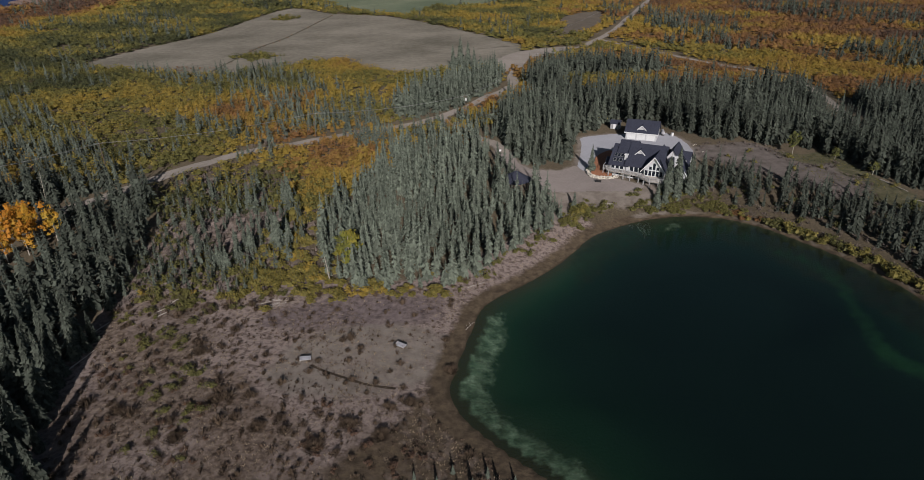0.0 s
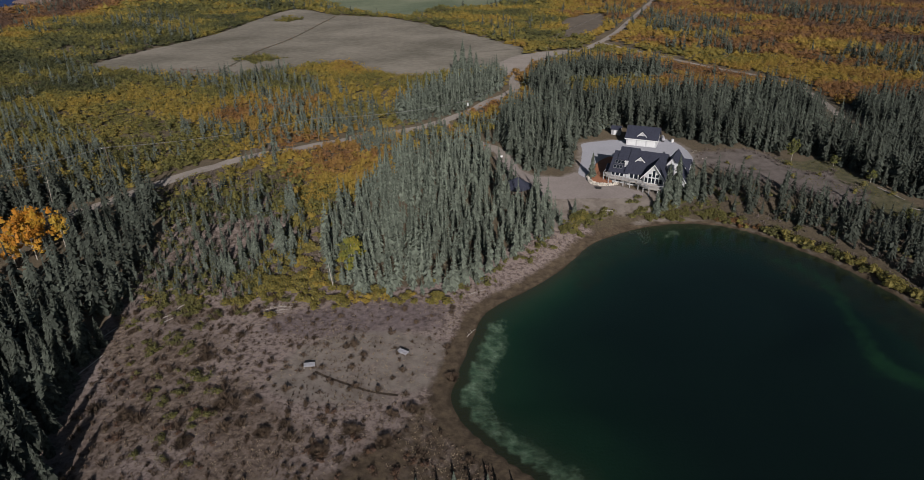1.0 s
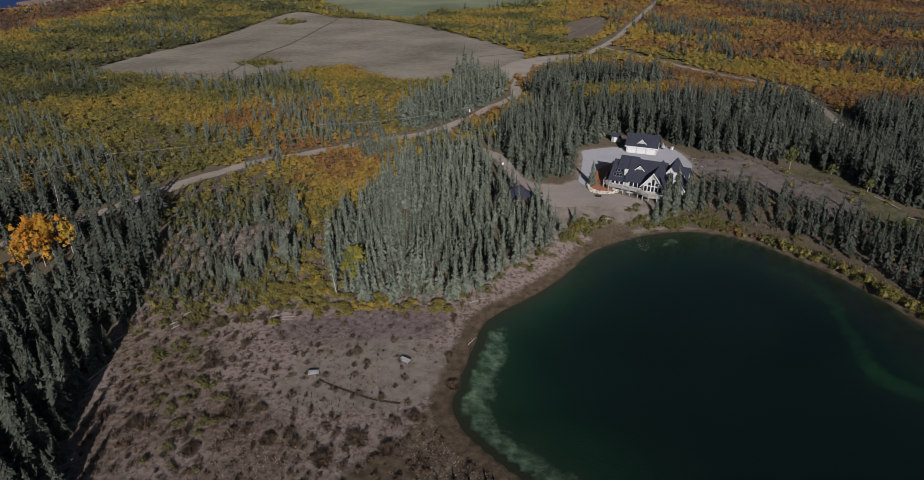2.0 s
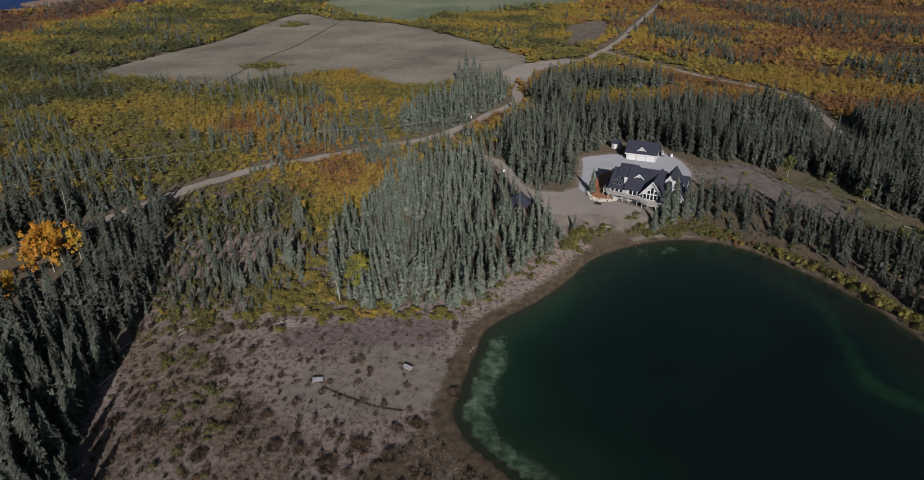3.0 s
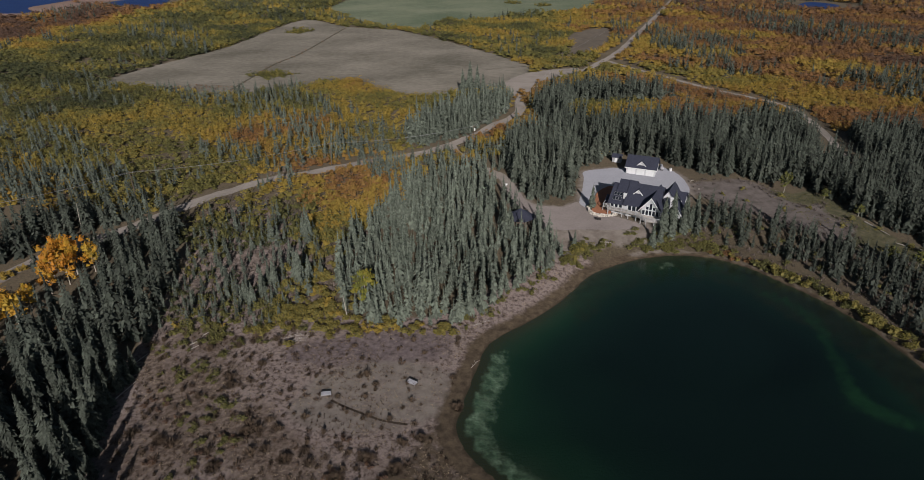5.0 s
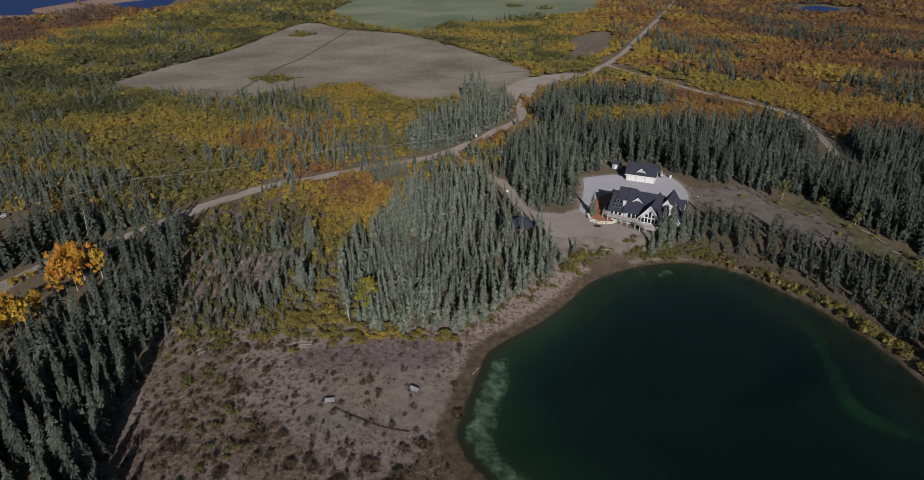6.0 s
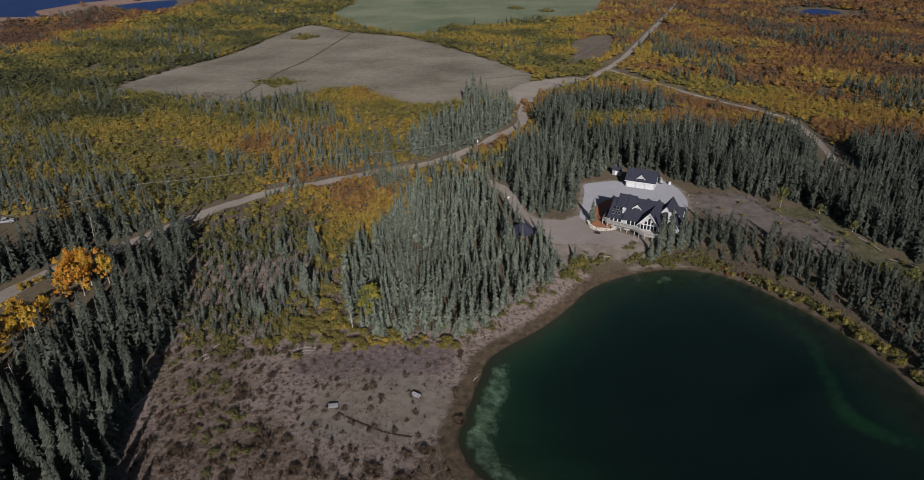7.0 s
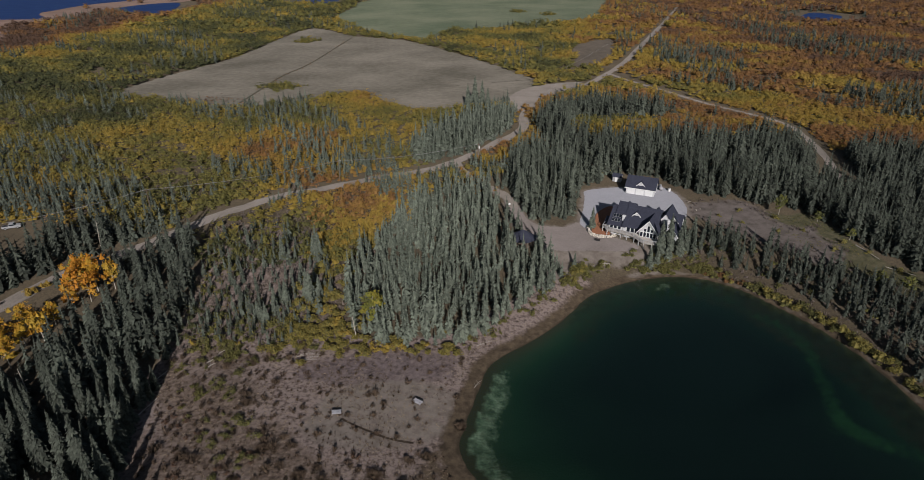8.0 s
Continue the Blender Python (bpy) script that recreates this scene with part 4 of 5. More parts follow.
leafy("orange_shrub", 77, 150, 0.075, 0.66, "bright orange autumn shrub beside the gravel road", "shrub", "shrubs by the road",
      along([(32, 300), (34, 320), (42, 338), (54, 356)], 60, 3.2, 1.8, 3.4) + along([(-6, 214), (0, 205), (2, 196)], 22, 3.0, 1.6, 2.8) + along([(-48, 170), (-40, 180), (-30, 190)], 60, 5.0, 1.6, 2.8))
leafy("golden_shrub", 78, 150, 0.075, 0.52, "golden yellow autumn shrub among the spruces", "shrub", "shrubs by the road",
      along([(-44, 150), (-38, 162), (-30, 175), (-24, 190)], 70, 4.0, 1.5, 3.0) + along([(12, 236), (8, 226), (0, 214)], 16, 2.5, 1.5, 2.8) + along([(-108, 136), (-114, 126), (-119, 114)], 12, 1.2, 1.0, 2.0))

# dark low brush standing apart in the clearing
spots = []
x, y = scatter(-66, 4, 52, 108, 2.9)
keep = inside(CLEARING, x, y) & (lake_side(x, y) > 3) & (rng.random(len(x)) < np.where((x < -26) | (y < 74), 0.9, 0.55) * (0.6 + 0.6 * (wave(x, y, 7, 0.6) > -0.1)))
for a, b in zip(x[keep], y[keep]):
    h = rng.uniform(0.6, 1.15) * rng.choice([0.7, 1, 1, 1.6])
    spots.append((float(a + rng.normal(0, 1)), float(b + rng.normal(0, 1)), h, h * rng.uniform(0.9, 2.0)))
kinds = []
for k in range(4):
    v, f = twig_shape(81 + k, 120, 0.55, 0.34)
    kinds.append(mesh_part("brush_bush", v, f, M_BRUSH))
    tagged(kinds[-1], "dark leafless low bush in dry grass", "bush", "bushes in the clearing")
spots = [spots[i] for i in rng.permutation(len(spots))]
for i, (x, y, h, w) in enumerate(spots[:300]):
    m = Matrix.LocRotScale((x, y, height(x, y) - 0.04), Euler((0, 0, i * 1.7)), Vector((w, w, h)))
    if i < 4:
        kinds[i].matrix_world = m
    else:
        ob = kinds[i % 4].copy()
        scene.collection.objects.link(ob)
        ob.matrix_world = m
v, f = twig_shape(95, 620, 0.5, 0.14)
thicket = mesh_part("thicket", v, f, M_BRUSH)
tagged(thicket, "broad dark leafless thicket in dry grass", "bush", "bushes in the clearing")
for i, (x, y, w) in enumerate([(-2.5, 79, 3.0), (-17, 66, 3.6), (-21, 62, 4.0), (-30, 66, 3.2), (-38, 72, 3.4), (-12, 64, 3.6), (-41, 64, 3.2), (-8.5, 71, 2.6), (-45, 84, 2.8), (-52, 70, 3.0)]):
    ob = thicket if i == 0 else thicket.copy()
    if i:
        scene.collection.objects.link(ob)
    ob.matrix_world = Matrix.LocRotScale((x, y, height(x, y) - 0.04), Euler((0, 0, i)), Vector((w, w, 1.4)))

# low heath over the drier part of the clearing
x, y = scatter(-68, 8, 50, 108, 1.0)
keep = inside(CLEARING, x, y) & (lake_side(x, y) > 2.5) & (wave(x, y, 6.5, 1.3) + 0.6 * wave(x, y, 2.6, 0.2) + rng.normal(0, 0.3, len(x)) > 0.1 - 0.45 * smooth(-20, -45, x) - 0.5 * smooth(78, 66, y))
x, y = x[keep], y[keep]
stand("low_heath", [twig_shape(s, 9, 0.75, 0.8) for s in (96, 97, 98)], x, y, rng.uniform(0.15, 0.5, len(x)), rng.uniform(0.5, 1.2, len(x)), rng.uniform(0, 1, len(x)), M_HEATH, "low brown heath over the clearing", "shrubs", sink=0.02)

x, y = scatter(-66, 6, 48, 104, 2.7)
keep = inside(CLEARING, x, y) & (lake_side(x, y) > 2.5) & (rng.random(len(x)) < 0.25 + 0.5 * smooth(-15, -40, x) + 0.4 * smooth(74, 60, y))
x, y = x[keep], y[keep]
h = rng.uniform(0.4, 1.0, len(x))
stand("clearing_scrub", [twig_shape(s, 40, 0.62, 0.6) for s in (84, 85, 86)], x, y, h, h * rng.uniform(1.0, 2.0, len(x)), rng.uniform(0, 0.8, len(x)), M_HEATH, "brown leafless scrub over the clearing", "shrubs", sink=0.03)
leafy("low_brown_shrub", 79, 130, 0.06, 0.97, "low brown shrub in the clearing", "shrub", "shrubs in the clearing",
      along([(-58, 84), (-52, 72), (-44, 64), (-34, 60)], 26, 4.0, 0.5, 1.1) + along([(-22, 64), (-14, 60), (-6, 58)], 16, 2.5, 0.6, 1.2))


def broadleaf(label, group, hue, spots, seed):
    """A small aspen: tapered trunk, limbs and a ragged crown of leaf sprays."""
    root = thing("aspen_tree", pose(0, 0, 0), label, "tree", group)
    r = np.random.default_rng(seed)
    bm = bmesh.new()
    rod(bm, (0, 0, -0.02), (0.02, 0.01, 0.85), 0.02, 0.005, 7)
    part("trunk", bm, M_PALE_BARK, root, "pale smooth trunk")
    v, f = [], []
    for k in range(9):
        a, z = k * 2.4 + seed, 0.3 + 0.065 * k
        out = 0.24 * (1.1 - z)
        tip = (out * math.cos(a), out * math.sin(a), z + 0.12)
        part("limb", rod(bmesh.new(), (0.01, 0.005, z), tip, 0.008, 0.003, 5), M_PALE_BARK, root)
        w, g = bush_shape(seed + k, 70, 0.085, 0.9)
        g = g + sum(len(q) for q in v)
        v.append(w * (0.34, 0.34, 0.3) + np.array(tip) - (0, 0, 0.12))
        f.append(g)
    v, f = np.concatenate(v), np.concatenate(f)
    ob = mesh_part("crown", v, f, M_ASPEN, root)
    ob.data.attributes.new("hue", "FLOAT", "POINT").data.foreach_set("value", (hue + 0.06 * np.sin(v[:, 0] * 9 + v[:, 2] * 7)).astype(np.float32))
    for k, (x, y, h, w) in enumerate(spots):
        m = Matrix.LocRotScale((x, y, max(0, height(x, y)) - 0.05), Euler((0, 0, k * 1.9)), Vector((w, w, h)))
        if k == 0:
            first = m
        else:
            copy_thing(root, m)
    root.matrix_world = first


broadleaf("yellow-green aspen among grey-green spruces", "aspens", 0.28, [(-24, 112.5, 8.5, 10), (-106, 131, 6.5, 6.5), (-88, 64, 8, 9), (-93, 70, 7, 8), (-84, 58, 7, 8), (-97, 60, 8, 8)], 5)
broadleaf("pale olive-green aspen at the edge of the spruce wood", "aspens", 0.17, [(99, 173, 6.5, 5.5), (109, 168, 3.5, 4), (111, 127, 5, 6), (116, 121, 5.5, 6), (107, 131, 4.5, 5), (119, 128, 5, 6), (112, 155, 3.5, 4)], 8)
broadleaf("bright orange aspen beside the gravel road", "aspens", 0.64, [(-101, 122, 9.5, 9), (-98, 126, 10, 8.5), (-102, 127, 9.5, 8), (-97, 121, 8, 7.5), (-99, 117, 7.5, 7)], 6)
broadleaf("golden aspen beside the gravel road", "aspens", 0.55, [(-105, 108, 7, 8), (-108, 103, 7, 8), (-102, 103, 6, 7), (-110, 97, 7, 8), (-94, 127, 8, 7), (-113, 91, 7, 8), (-100, 111, 6, 6), (-104, 99, 8, 8), (-99, 105, 7.5, 7), (-106, 93, 8, 8), (-100, 95, 7, 7)], 7)

# low scrub inside the mown fields
x, y = np.concatenate([rng.normal(-122, 7, 60), rng.normal(-158, 5, 30), rng.normal(62, 6, 30), rng.normal(99, 5, 25), rng.normal(-158, 14, 240)]), np.concatenate(
    [rng.normal(379, 4, 60), rng.normal(586, 6, 30), rng.normal(871, 6, 30), rng.normal(832, 6, 25), rng.normal(343, 5, 240)])
h = np.concatenate([rng.uniform(1.5, 3.5, 60), rng.uniform(2, 4.5, 85), rng.uniform(0.3, 0.8, 240)])
line = spline([(-134, 325), (-133, 376), (-132, 415), (-125, 462), (-122, 527), (-119, 610)], 30, closed=False)
strip = line[rng.integers(0, len(line), 110)] + rng.normal(0, 1.2, (110, 2))
x, y, h = np.concatenate([x, strip[:, 0]]), np.concatenate([y, strip[:, 1]]), np.concatenate([h, rng.uniform(0.3, 0.9, 110)])
stand("field_scrub", bushes, x, y, h, h * 1.5 + 0.8, np.clip(np.where(h > 1, rng.normal(0.22, 0.08, len(x)), rng.normal(0.9, 0.1, len(x))), 0, 1), M_LEAF, "olive scrub left standing in mown fields", "shrubs")

# brush creeping from the dark spruces into the clearing
leafy("edge_shrub", 94, 130, 0.075, 0.14, "dull olive shrub creeping into the dry clearing", "shrub", "shrubs at the clearing edge",
      along([(-58, 101), (-53, 92), (-49, 82), (-45, 72), (-41, 64)], 55, 3.0, 0.7, 1.7) + along([(-58, 101), (-48, 101), (-38, 102)], 24, 2.2, 0.7, 1.6))



# ---- house, garage and yard ----
SPIN = -28.0


def gable_roof(bm, x0, x1, y0, y1, eave, ridge, along_x=True, over=0.5, thick=0.22, hip=0.0):
    """Two roof slopes with thickness over a rectangle, the ridge along x or y."""
    if along_x:
        mid, half, a, b = (y0 + y1) / 2, (y1 - y0) / 2, x0 - over, x1 + over
    else:
        mid, half, a, b = (x0 + x1) / 2, (x1 - x0) / 2, y0 - over, y1 + over
    fall = (ridge - eave) / half
    o = half + over
    low = eave - fall * over
    line = [(mid - o, low), (mid, ridge), (mid + o, low), (mid + o, low + thick), (mid, ridge + thick), (mid - o, low + thick)]
    start = len(bm.verts)
    prism(bm, line, a, b)
    bm.verts.ensure_lookup_table()
    for v in bm.verts[start:]:
        if v.co.y == a and abs(v.co.x - mid) < 0.01:
            v.co.y += hip
    if along_x:
        for v in bm.verts[start:]:
            v.co.x, v.co.y = v.co.y, v.co.x
        bmesh.ops.recalc_face_normals(bm, faces=bm.faces[:])
    return bm


def gable_wall(bm, x0, x1, y0, y1, z0, eave, ridge, along_x=True):
    """Walls up to the eave, with gables under the ridge."""
    start = len(bm.verts)
    if along_x:
        prism(bm, [(y0, z0), (y1, z0), (y1, eave), ((y0 + y1) / 2, ridge), (y0, eave)], x0, x1)
        bm.verts.ensure_lookup_table()
        for v in bm.verts[start:]:
            v.co.x, v.co.y = v.co.y, v.co.x
    else:
        prism(bm, [(x0, z0), (x1, z0), (x1, eave), ((x0 + x1) / 2, ridge), (x0, eave)], y0, y1)
    bmesh.ops.recalc_face_normals(bm, faces=bm.faces[:])
    return bm


def rake_trim(parent, x0, x1, y, eave, ridge, over=0.5, wide=0.3):
    """White barge boards along a gable that faces -y."""
    mid, half = (x0 + x1) / 2, (x1 - x0) / 2
    fall = (ridge - eave) / half
    o = half + over
    for s in (-1, 1):
        bm = bmesh.new()
        prism(bm, [(mid, ridge + 0.24), (mid + s * o, ridge + 0.24 - fall * o), (mid + s * o, ridge + 0.2 - fall * o - wide), (mid, ridge + 0.2 - wide)], y - over - 0.06, y - over + 0.02)
        bmesh.ops.recalc_face_normals(bm, faces=bm.faces[:])
        part("barge_board", bm, M_TRIM, parent)


def window(parent, x, y, z, w, h, bars=0, m=None):
    """A framed window on a wall that faces -y."""
    bm = bmesh.new()
    for a in ((x - w / 2 - 0.09, x - w / 2, z - 0.09, z + h + 0.09), (x + w / 2, x + w / 2 + 0.09, z - 0.09, z + h + 0.09), (x - w / 2, x + w / 2, z - 0.09, z), (x - w / 2, x + w / 2, z + h, z + h + 0.09)):
        box(bm, a[0], a[1], y - 0.08, y + 0.02, a[2], a[3])
    for k in range(bars):
        c = x - w / 2 + w * (k + 1) / (bars + 1)
        box(bm, c - 0.03, c + 0.03, y - 0.06, y + 0.01, z, z + h)
    if m is not None:
        bmesh.ops.transform(bm, matrix=m, verts=bm.verts[:])
    f = part("window", bm, M_TRIM, parent, "white-framed window")
    part("pane", block(x - w / 2, x + w / 2, y - 0.03, y - 0.01, z, z + h, m=m), M_GLASS, f, "dark glass pane")
    return f


def build_house():
    home = thing("house", pose(42.0, 158.0, 4.3, 0, 0, SPIN), "large white house with dark hipped shingle roofs and a front deck", "house")
    # main block, great room, right wing and its front gable, left porch
    part("main_wall", block(-1.0, 3.4, 0, 11.0, 0, 3.4), M_SIDING, home, "white clapboard walls")
    part("main_roof", gable_roof(bmesh.new(), -1.0, 3.4, 0, 11.0, 3.4, 7.2, True, 0.6, hip=2.2), M_ROOF, home, "dark grey shingle roof")
    part("centre_wall", gable_wall(bmesh.new(), 3.4, 12.6, -0.5, 11.5, 0, 3.7, 8.0), M_SIDING, home, "white clapboard walls")
    part("centre_roof", gable_roof(bmesh.new(), 3.4, 12.6, -0.5, 11.5, 3.7, 8.0, True, 0.45), M_ROOF, home, "dark grey shingle roof")
    part("great_room_wall", gable_wall(bmesh.new(), 8.5, 13.5, -1.8, 9.0, 0, 4.0, 7.2, False), M_SIDING, home, "white gabled great room wall")
    part("great_room_roof", gable_roof(bmesh.new(), 8.5, 13.5, -1.8, 9.0, 4.0, 7.2, False, 0.8), M_ROOF, home, "dark grey shingle roof")
    part("tower_wall", block(0.4, 4.6, 3.2, 9.4, 3.0, 6.0), M_SIDING, home, "white upper storey wall")
    part("tower_roof", gable_roof(bmesh.new(), 0.4, 4.6, 3.2, 9.4, 6.0, 8.3, True, 0.5, hip=1.6), M_ROOF, home, "dark grey shingle roof")
    part("cross_gable_wall", gable_wall(bmesh.new(), 12.2, 16.4, 5.0, 12.6, 2.5, 4.6, 7.6, False), M_SIDING, home, "white cross gable wall")
    part("cross_gable_roof", gable_roof(bmesh.new(), 12.2, 16.4, 5.0, 12.6, 4.6, 7.6, False), M_ROOF, home, "dark grey shingle roof")
    part("wing_wall", gable_wall(bmesh.new(), 12.0, 18.2, 4.5, 14.0, 0, 3.0, 6.2), M_SIDING, home, "white clapboard walls")
    part("wing_roof", gable_roof(bmesh.new(), 12.0, 18.2, 4.5, 14.0, 3.0, 6.2), M_ROOF, home, "dark grey shingle roof")
    part("front_gable_wall", gable_wall(bmesh.new(), 15.6, 18.6, 1.4, 9.0, 0, 2.8, 5.0, False), M_SIDING, home, "white gabled wall")
    part("front_gable_roof", gable_roof(bmesh.new(), 15.6, 18.6, 1.4, 9.0, 2.8, 5.0, False), M_ROOF, home, "dark grey shingle roof")
    part("porch_wall", gable_wall(bmesh.new(), -2.6, -1.0, 2.2, 5.6, 0, 2.5, 3.6), M_SIDING, home, "white porch wall")
    part("porch_roof", gable_roof(bmesh.new(), -2.6, -1.0, 2.2, 5.6, 2.5, 3.6), M_ROOF, home, "dark grey shingle roof")
    part("rear_wall", gable_wall(bmesh.new(), -1.0, 3.6, 8.0, 13.0, 0, 3.4, 5.9, False), M_SIDING, home)
    part("rear_roof", gable_roof(bmesh.new(), -1.0, 3.6, 8.0, 13.0, 3.4, 5.9, False), M_ROOF, home, "dark grey shingle roof")
    rake_trim(home, 8.5, 13.5, -1.8, 4.0, 7.2, 0.8)
    rake_trim(home, 15.6, 18.6, 1.4, 2.8, 5.0)
    # small dormer gables with white trim
    for x, y, z in ((6.2, 2.6, 5.9), (16.4, 6.6, 4.6)):
        d = part("dormer", gable_wall(bmesh.new(), x - 1.1, x + 1.1, y, y + 3.2, z - 0.4, z + 0.2, z + 1.3, False), M_SIDING, home, "small white dormer gable")
        part("dormer_roof", gable_roof(bmesh.new(), x - 1.1, x + 1.1, y, y + 3.2, z + 0.2, z + 1.3, False, 0.3, 0.15), M_ROOF, d, "dark shingles")
        for s in (-1, 1):
            bm = prism(bmesh.new(), [(x, z + 1.47), (x + s * 1.4, z + 0.07), (x + s * 1.4, z - 0.2), (x, z + 1.15)], y - 0.38, y - 0.31)
            bmesh.ops.recalc_face_normals(bm, faces=bm.faces[:])
            part("trim_board", bm, M_TRIM, d, "white trim")
    # skylights in the front slope
    tilt = math.atan2(3.8, 5.5)
    for k in range(3):
        for j in range(2):
            x, run = -0.2 + 0.85 * k, 0.9 + 1.35 * j
            m = Matrix.Translation((x, run, 3.4 + 0.24 + run * math.tan(tilt))) @ Matrix.Rotation(tilt, 4, "X")
            f = part("skylight", block(-0.37, 0.37, -0.55, 0.55, 0, 0.1, m=m), M_STEEL, home, "pale metal skylight frame")
            part("pane", block(-0.3, 0.3, -0.48, 0.48, 0.1, 0.12, m=m), M_GLASS, f, "dark glass")
    # chimneys
    for x, y, z0, z1, w in ((2.75, 1.5, 4.0, 5.8, 0.4), (15.9, 2.2, 0.0, 6.6, 0.55)):
        c = part("chimney", block(x - w, x + w, y - w, y + w, z0, z1), M_SIDING, home, "white boxed chimney")
        part("cap", block(x - w - 0.1, x + w + 0.1, y - w - 0.1, y + w + 0.1, z1, z1 + 0.15), M_TRIM, c)
    # windows and doors
    for x in (-0.3, 0.9, 2.1):
        window(home, x, 0, 1.95, 0.85, 1.35)
    for x in (4.9, 6.1, 7.3):
        window(home, x, -0.5, 1.9, 0.95, 1.4)
    for x, y, w in ((1.4, 0, 1.6), (5.4, -0.5, 1.6)):
        window(home, x, y, 0.4, w, 0.9, 1)
    for k, x in enumerate((9.1, 10.05, 11.0, 11.95, 12.9)):
        window(home, x, -1.8, 1.95, 0.7, 1.4)
        if 0 < k < 4:
            window(home, x, -1.8, 3.6, 0.7, 0.9 + (1.0 if k == 2 else 0.0))
    window(home, 17.1, 1.4, 1.1, 1.5, 1.3, 1)
    window(home, 17.1, 1.4, 3.0, 0.6, 0.7)
    side = Matrix.Translation((-1.0, 5.5, 0)) @ Matrix.Rotation(radians(-90), 4, "Z")
    for x in (-2.6, 3.0):
        window(home, x, 0, 2.0, 1.0, 1.5, 0, side)
    # deck with posts, railing and stairs
    edge = [(-1.2, -2.0), (3.0, -2.4), (7.2, -3.0), (10.8, -6.2), (15.4, -5.2)]
    inner = [(15.4, -1.85), (8.4, -1.85), (8.4, -0.52), (3.3, -0.52), (3.3, -0.02), (-1.2, -0.02)]
    bm = bmesh.new()
    outline = edge + inner
    a = [bm.verts.new((x, y, 1.62)) for x, y in outline]
    b = [bm.verts.new((x, y, 1.84)) for x, y in outline]
    bm.faces.new(a)
    bm.faces.new(b[::-1])
    for i in range(len(a)):
        j = (i + 1) % len(a)
        bm.faces.new((a[i], a[j], b[j], b[i]))
    bmesh.ops.recalc_face_normals(bm, faces=bm.faces[:])
    deck = part("deck", bm, M_DECK, home, "grey wooden deck on posts")
    for (x0, y0), (x1, y1) in zip(edge, edge[1:]):
        long = math.hypot(x1 - x0, y1 - y0)
        turn = Matrix.Translation((x0, y0, 1.84)) @ Matrix.Rotation(math.atan2(y1 - y0, x1 - x0), 4, "Z")
        part("handrail", block(0, long, -0.05, 0.05, 0.95, 1.03, m=turn), M_RAIL, deck, "grey handrail")
        part("bottom_rail", block(0, long, -0.03, 0.03, 0.1, 0.16, m=turn), M_RAIL, deck)
        n = max(2, int(long / 1.6))
        for k in range(n + 1):
            x = 0.05 + (long - 0.1) * k / n
            part("rail_post", block(x - 0.06, x + 0.06, -0.06, 0.06, 0, 1.1, m=turn), M_RAIL, deck, "grey post")
            if k < n:
                for j in range(1, 9):
                    q = x + (long - 0.1) / n * j / 9
                    part("baluster", block(q - 0.02, q + 0.02, -0.02, 0.02, 0.16, 0.95, m=turn), M_RAIL, deck)
        part("deck_post", block(0.1, 0.3, 0.05, 0.25, -1.84, -0.22, m=turn), M_RAIL, deck, "grey post")
        part("deck_post", block(long / 2 - 0.1, long / 2 + 0.1, 0.05, 0.25, -1.84, -0.22, m=turn), M_RAIL, deck, "grey post")
    for k in range(9):
        part("stair_tread", block(15.45 + 0.28 * k, 15.75 + 0.28 * k, -5.1, -3.9, 1.62 - 0.19 * k, 1.68 - 0.19 * k), M_DECK, home, "grey wooden stair tread")
    # side balcony on the left
    bal = part("side_deck", block(-2.9, -1.05, -0.6, 2.1, 1.5, 1.7), M_DECK, home, "small grey side deck")
    for x in (-2.8, -1.9, -1.15):
        part("deck_post", block(x - 0.08, x + 0.08, -0.55, -0.4, 0, 2.7), M_RAIL, bal)
    part("handrail", block(-2.9, -1.05, -0.6, -0.52, 2.6, 2.7), M_RAIL, bal)
    part("handrail", block(-2.9, -2.8, -0.52, 2.1, 2.6, 2.7), M_RAIL, bal)
    return home


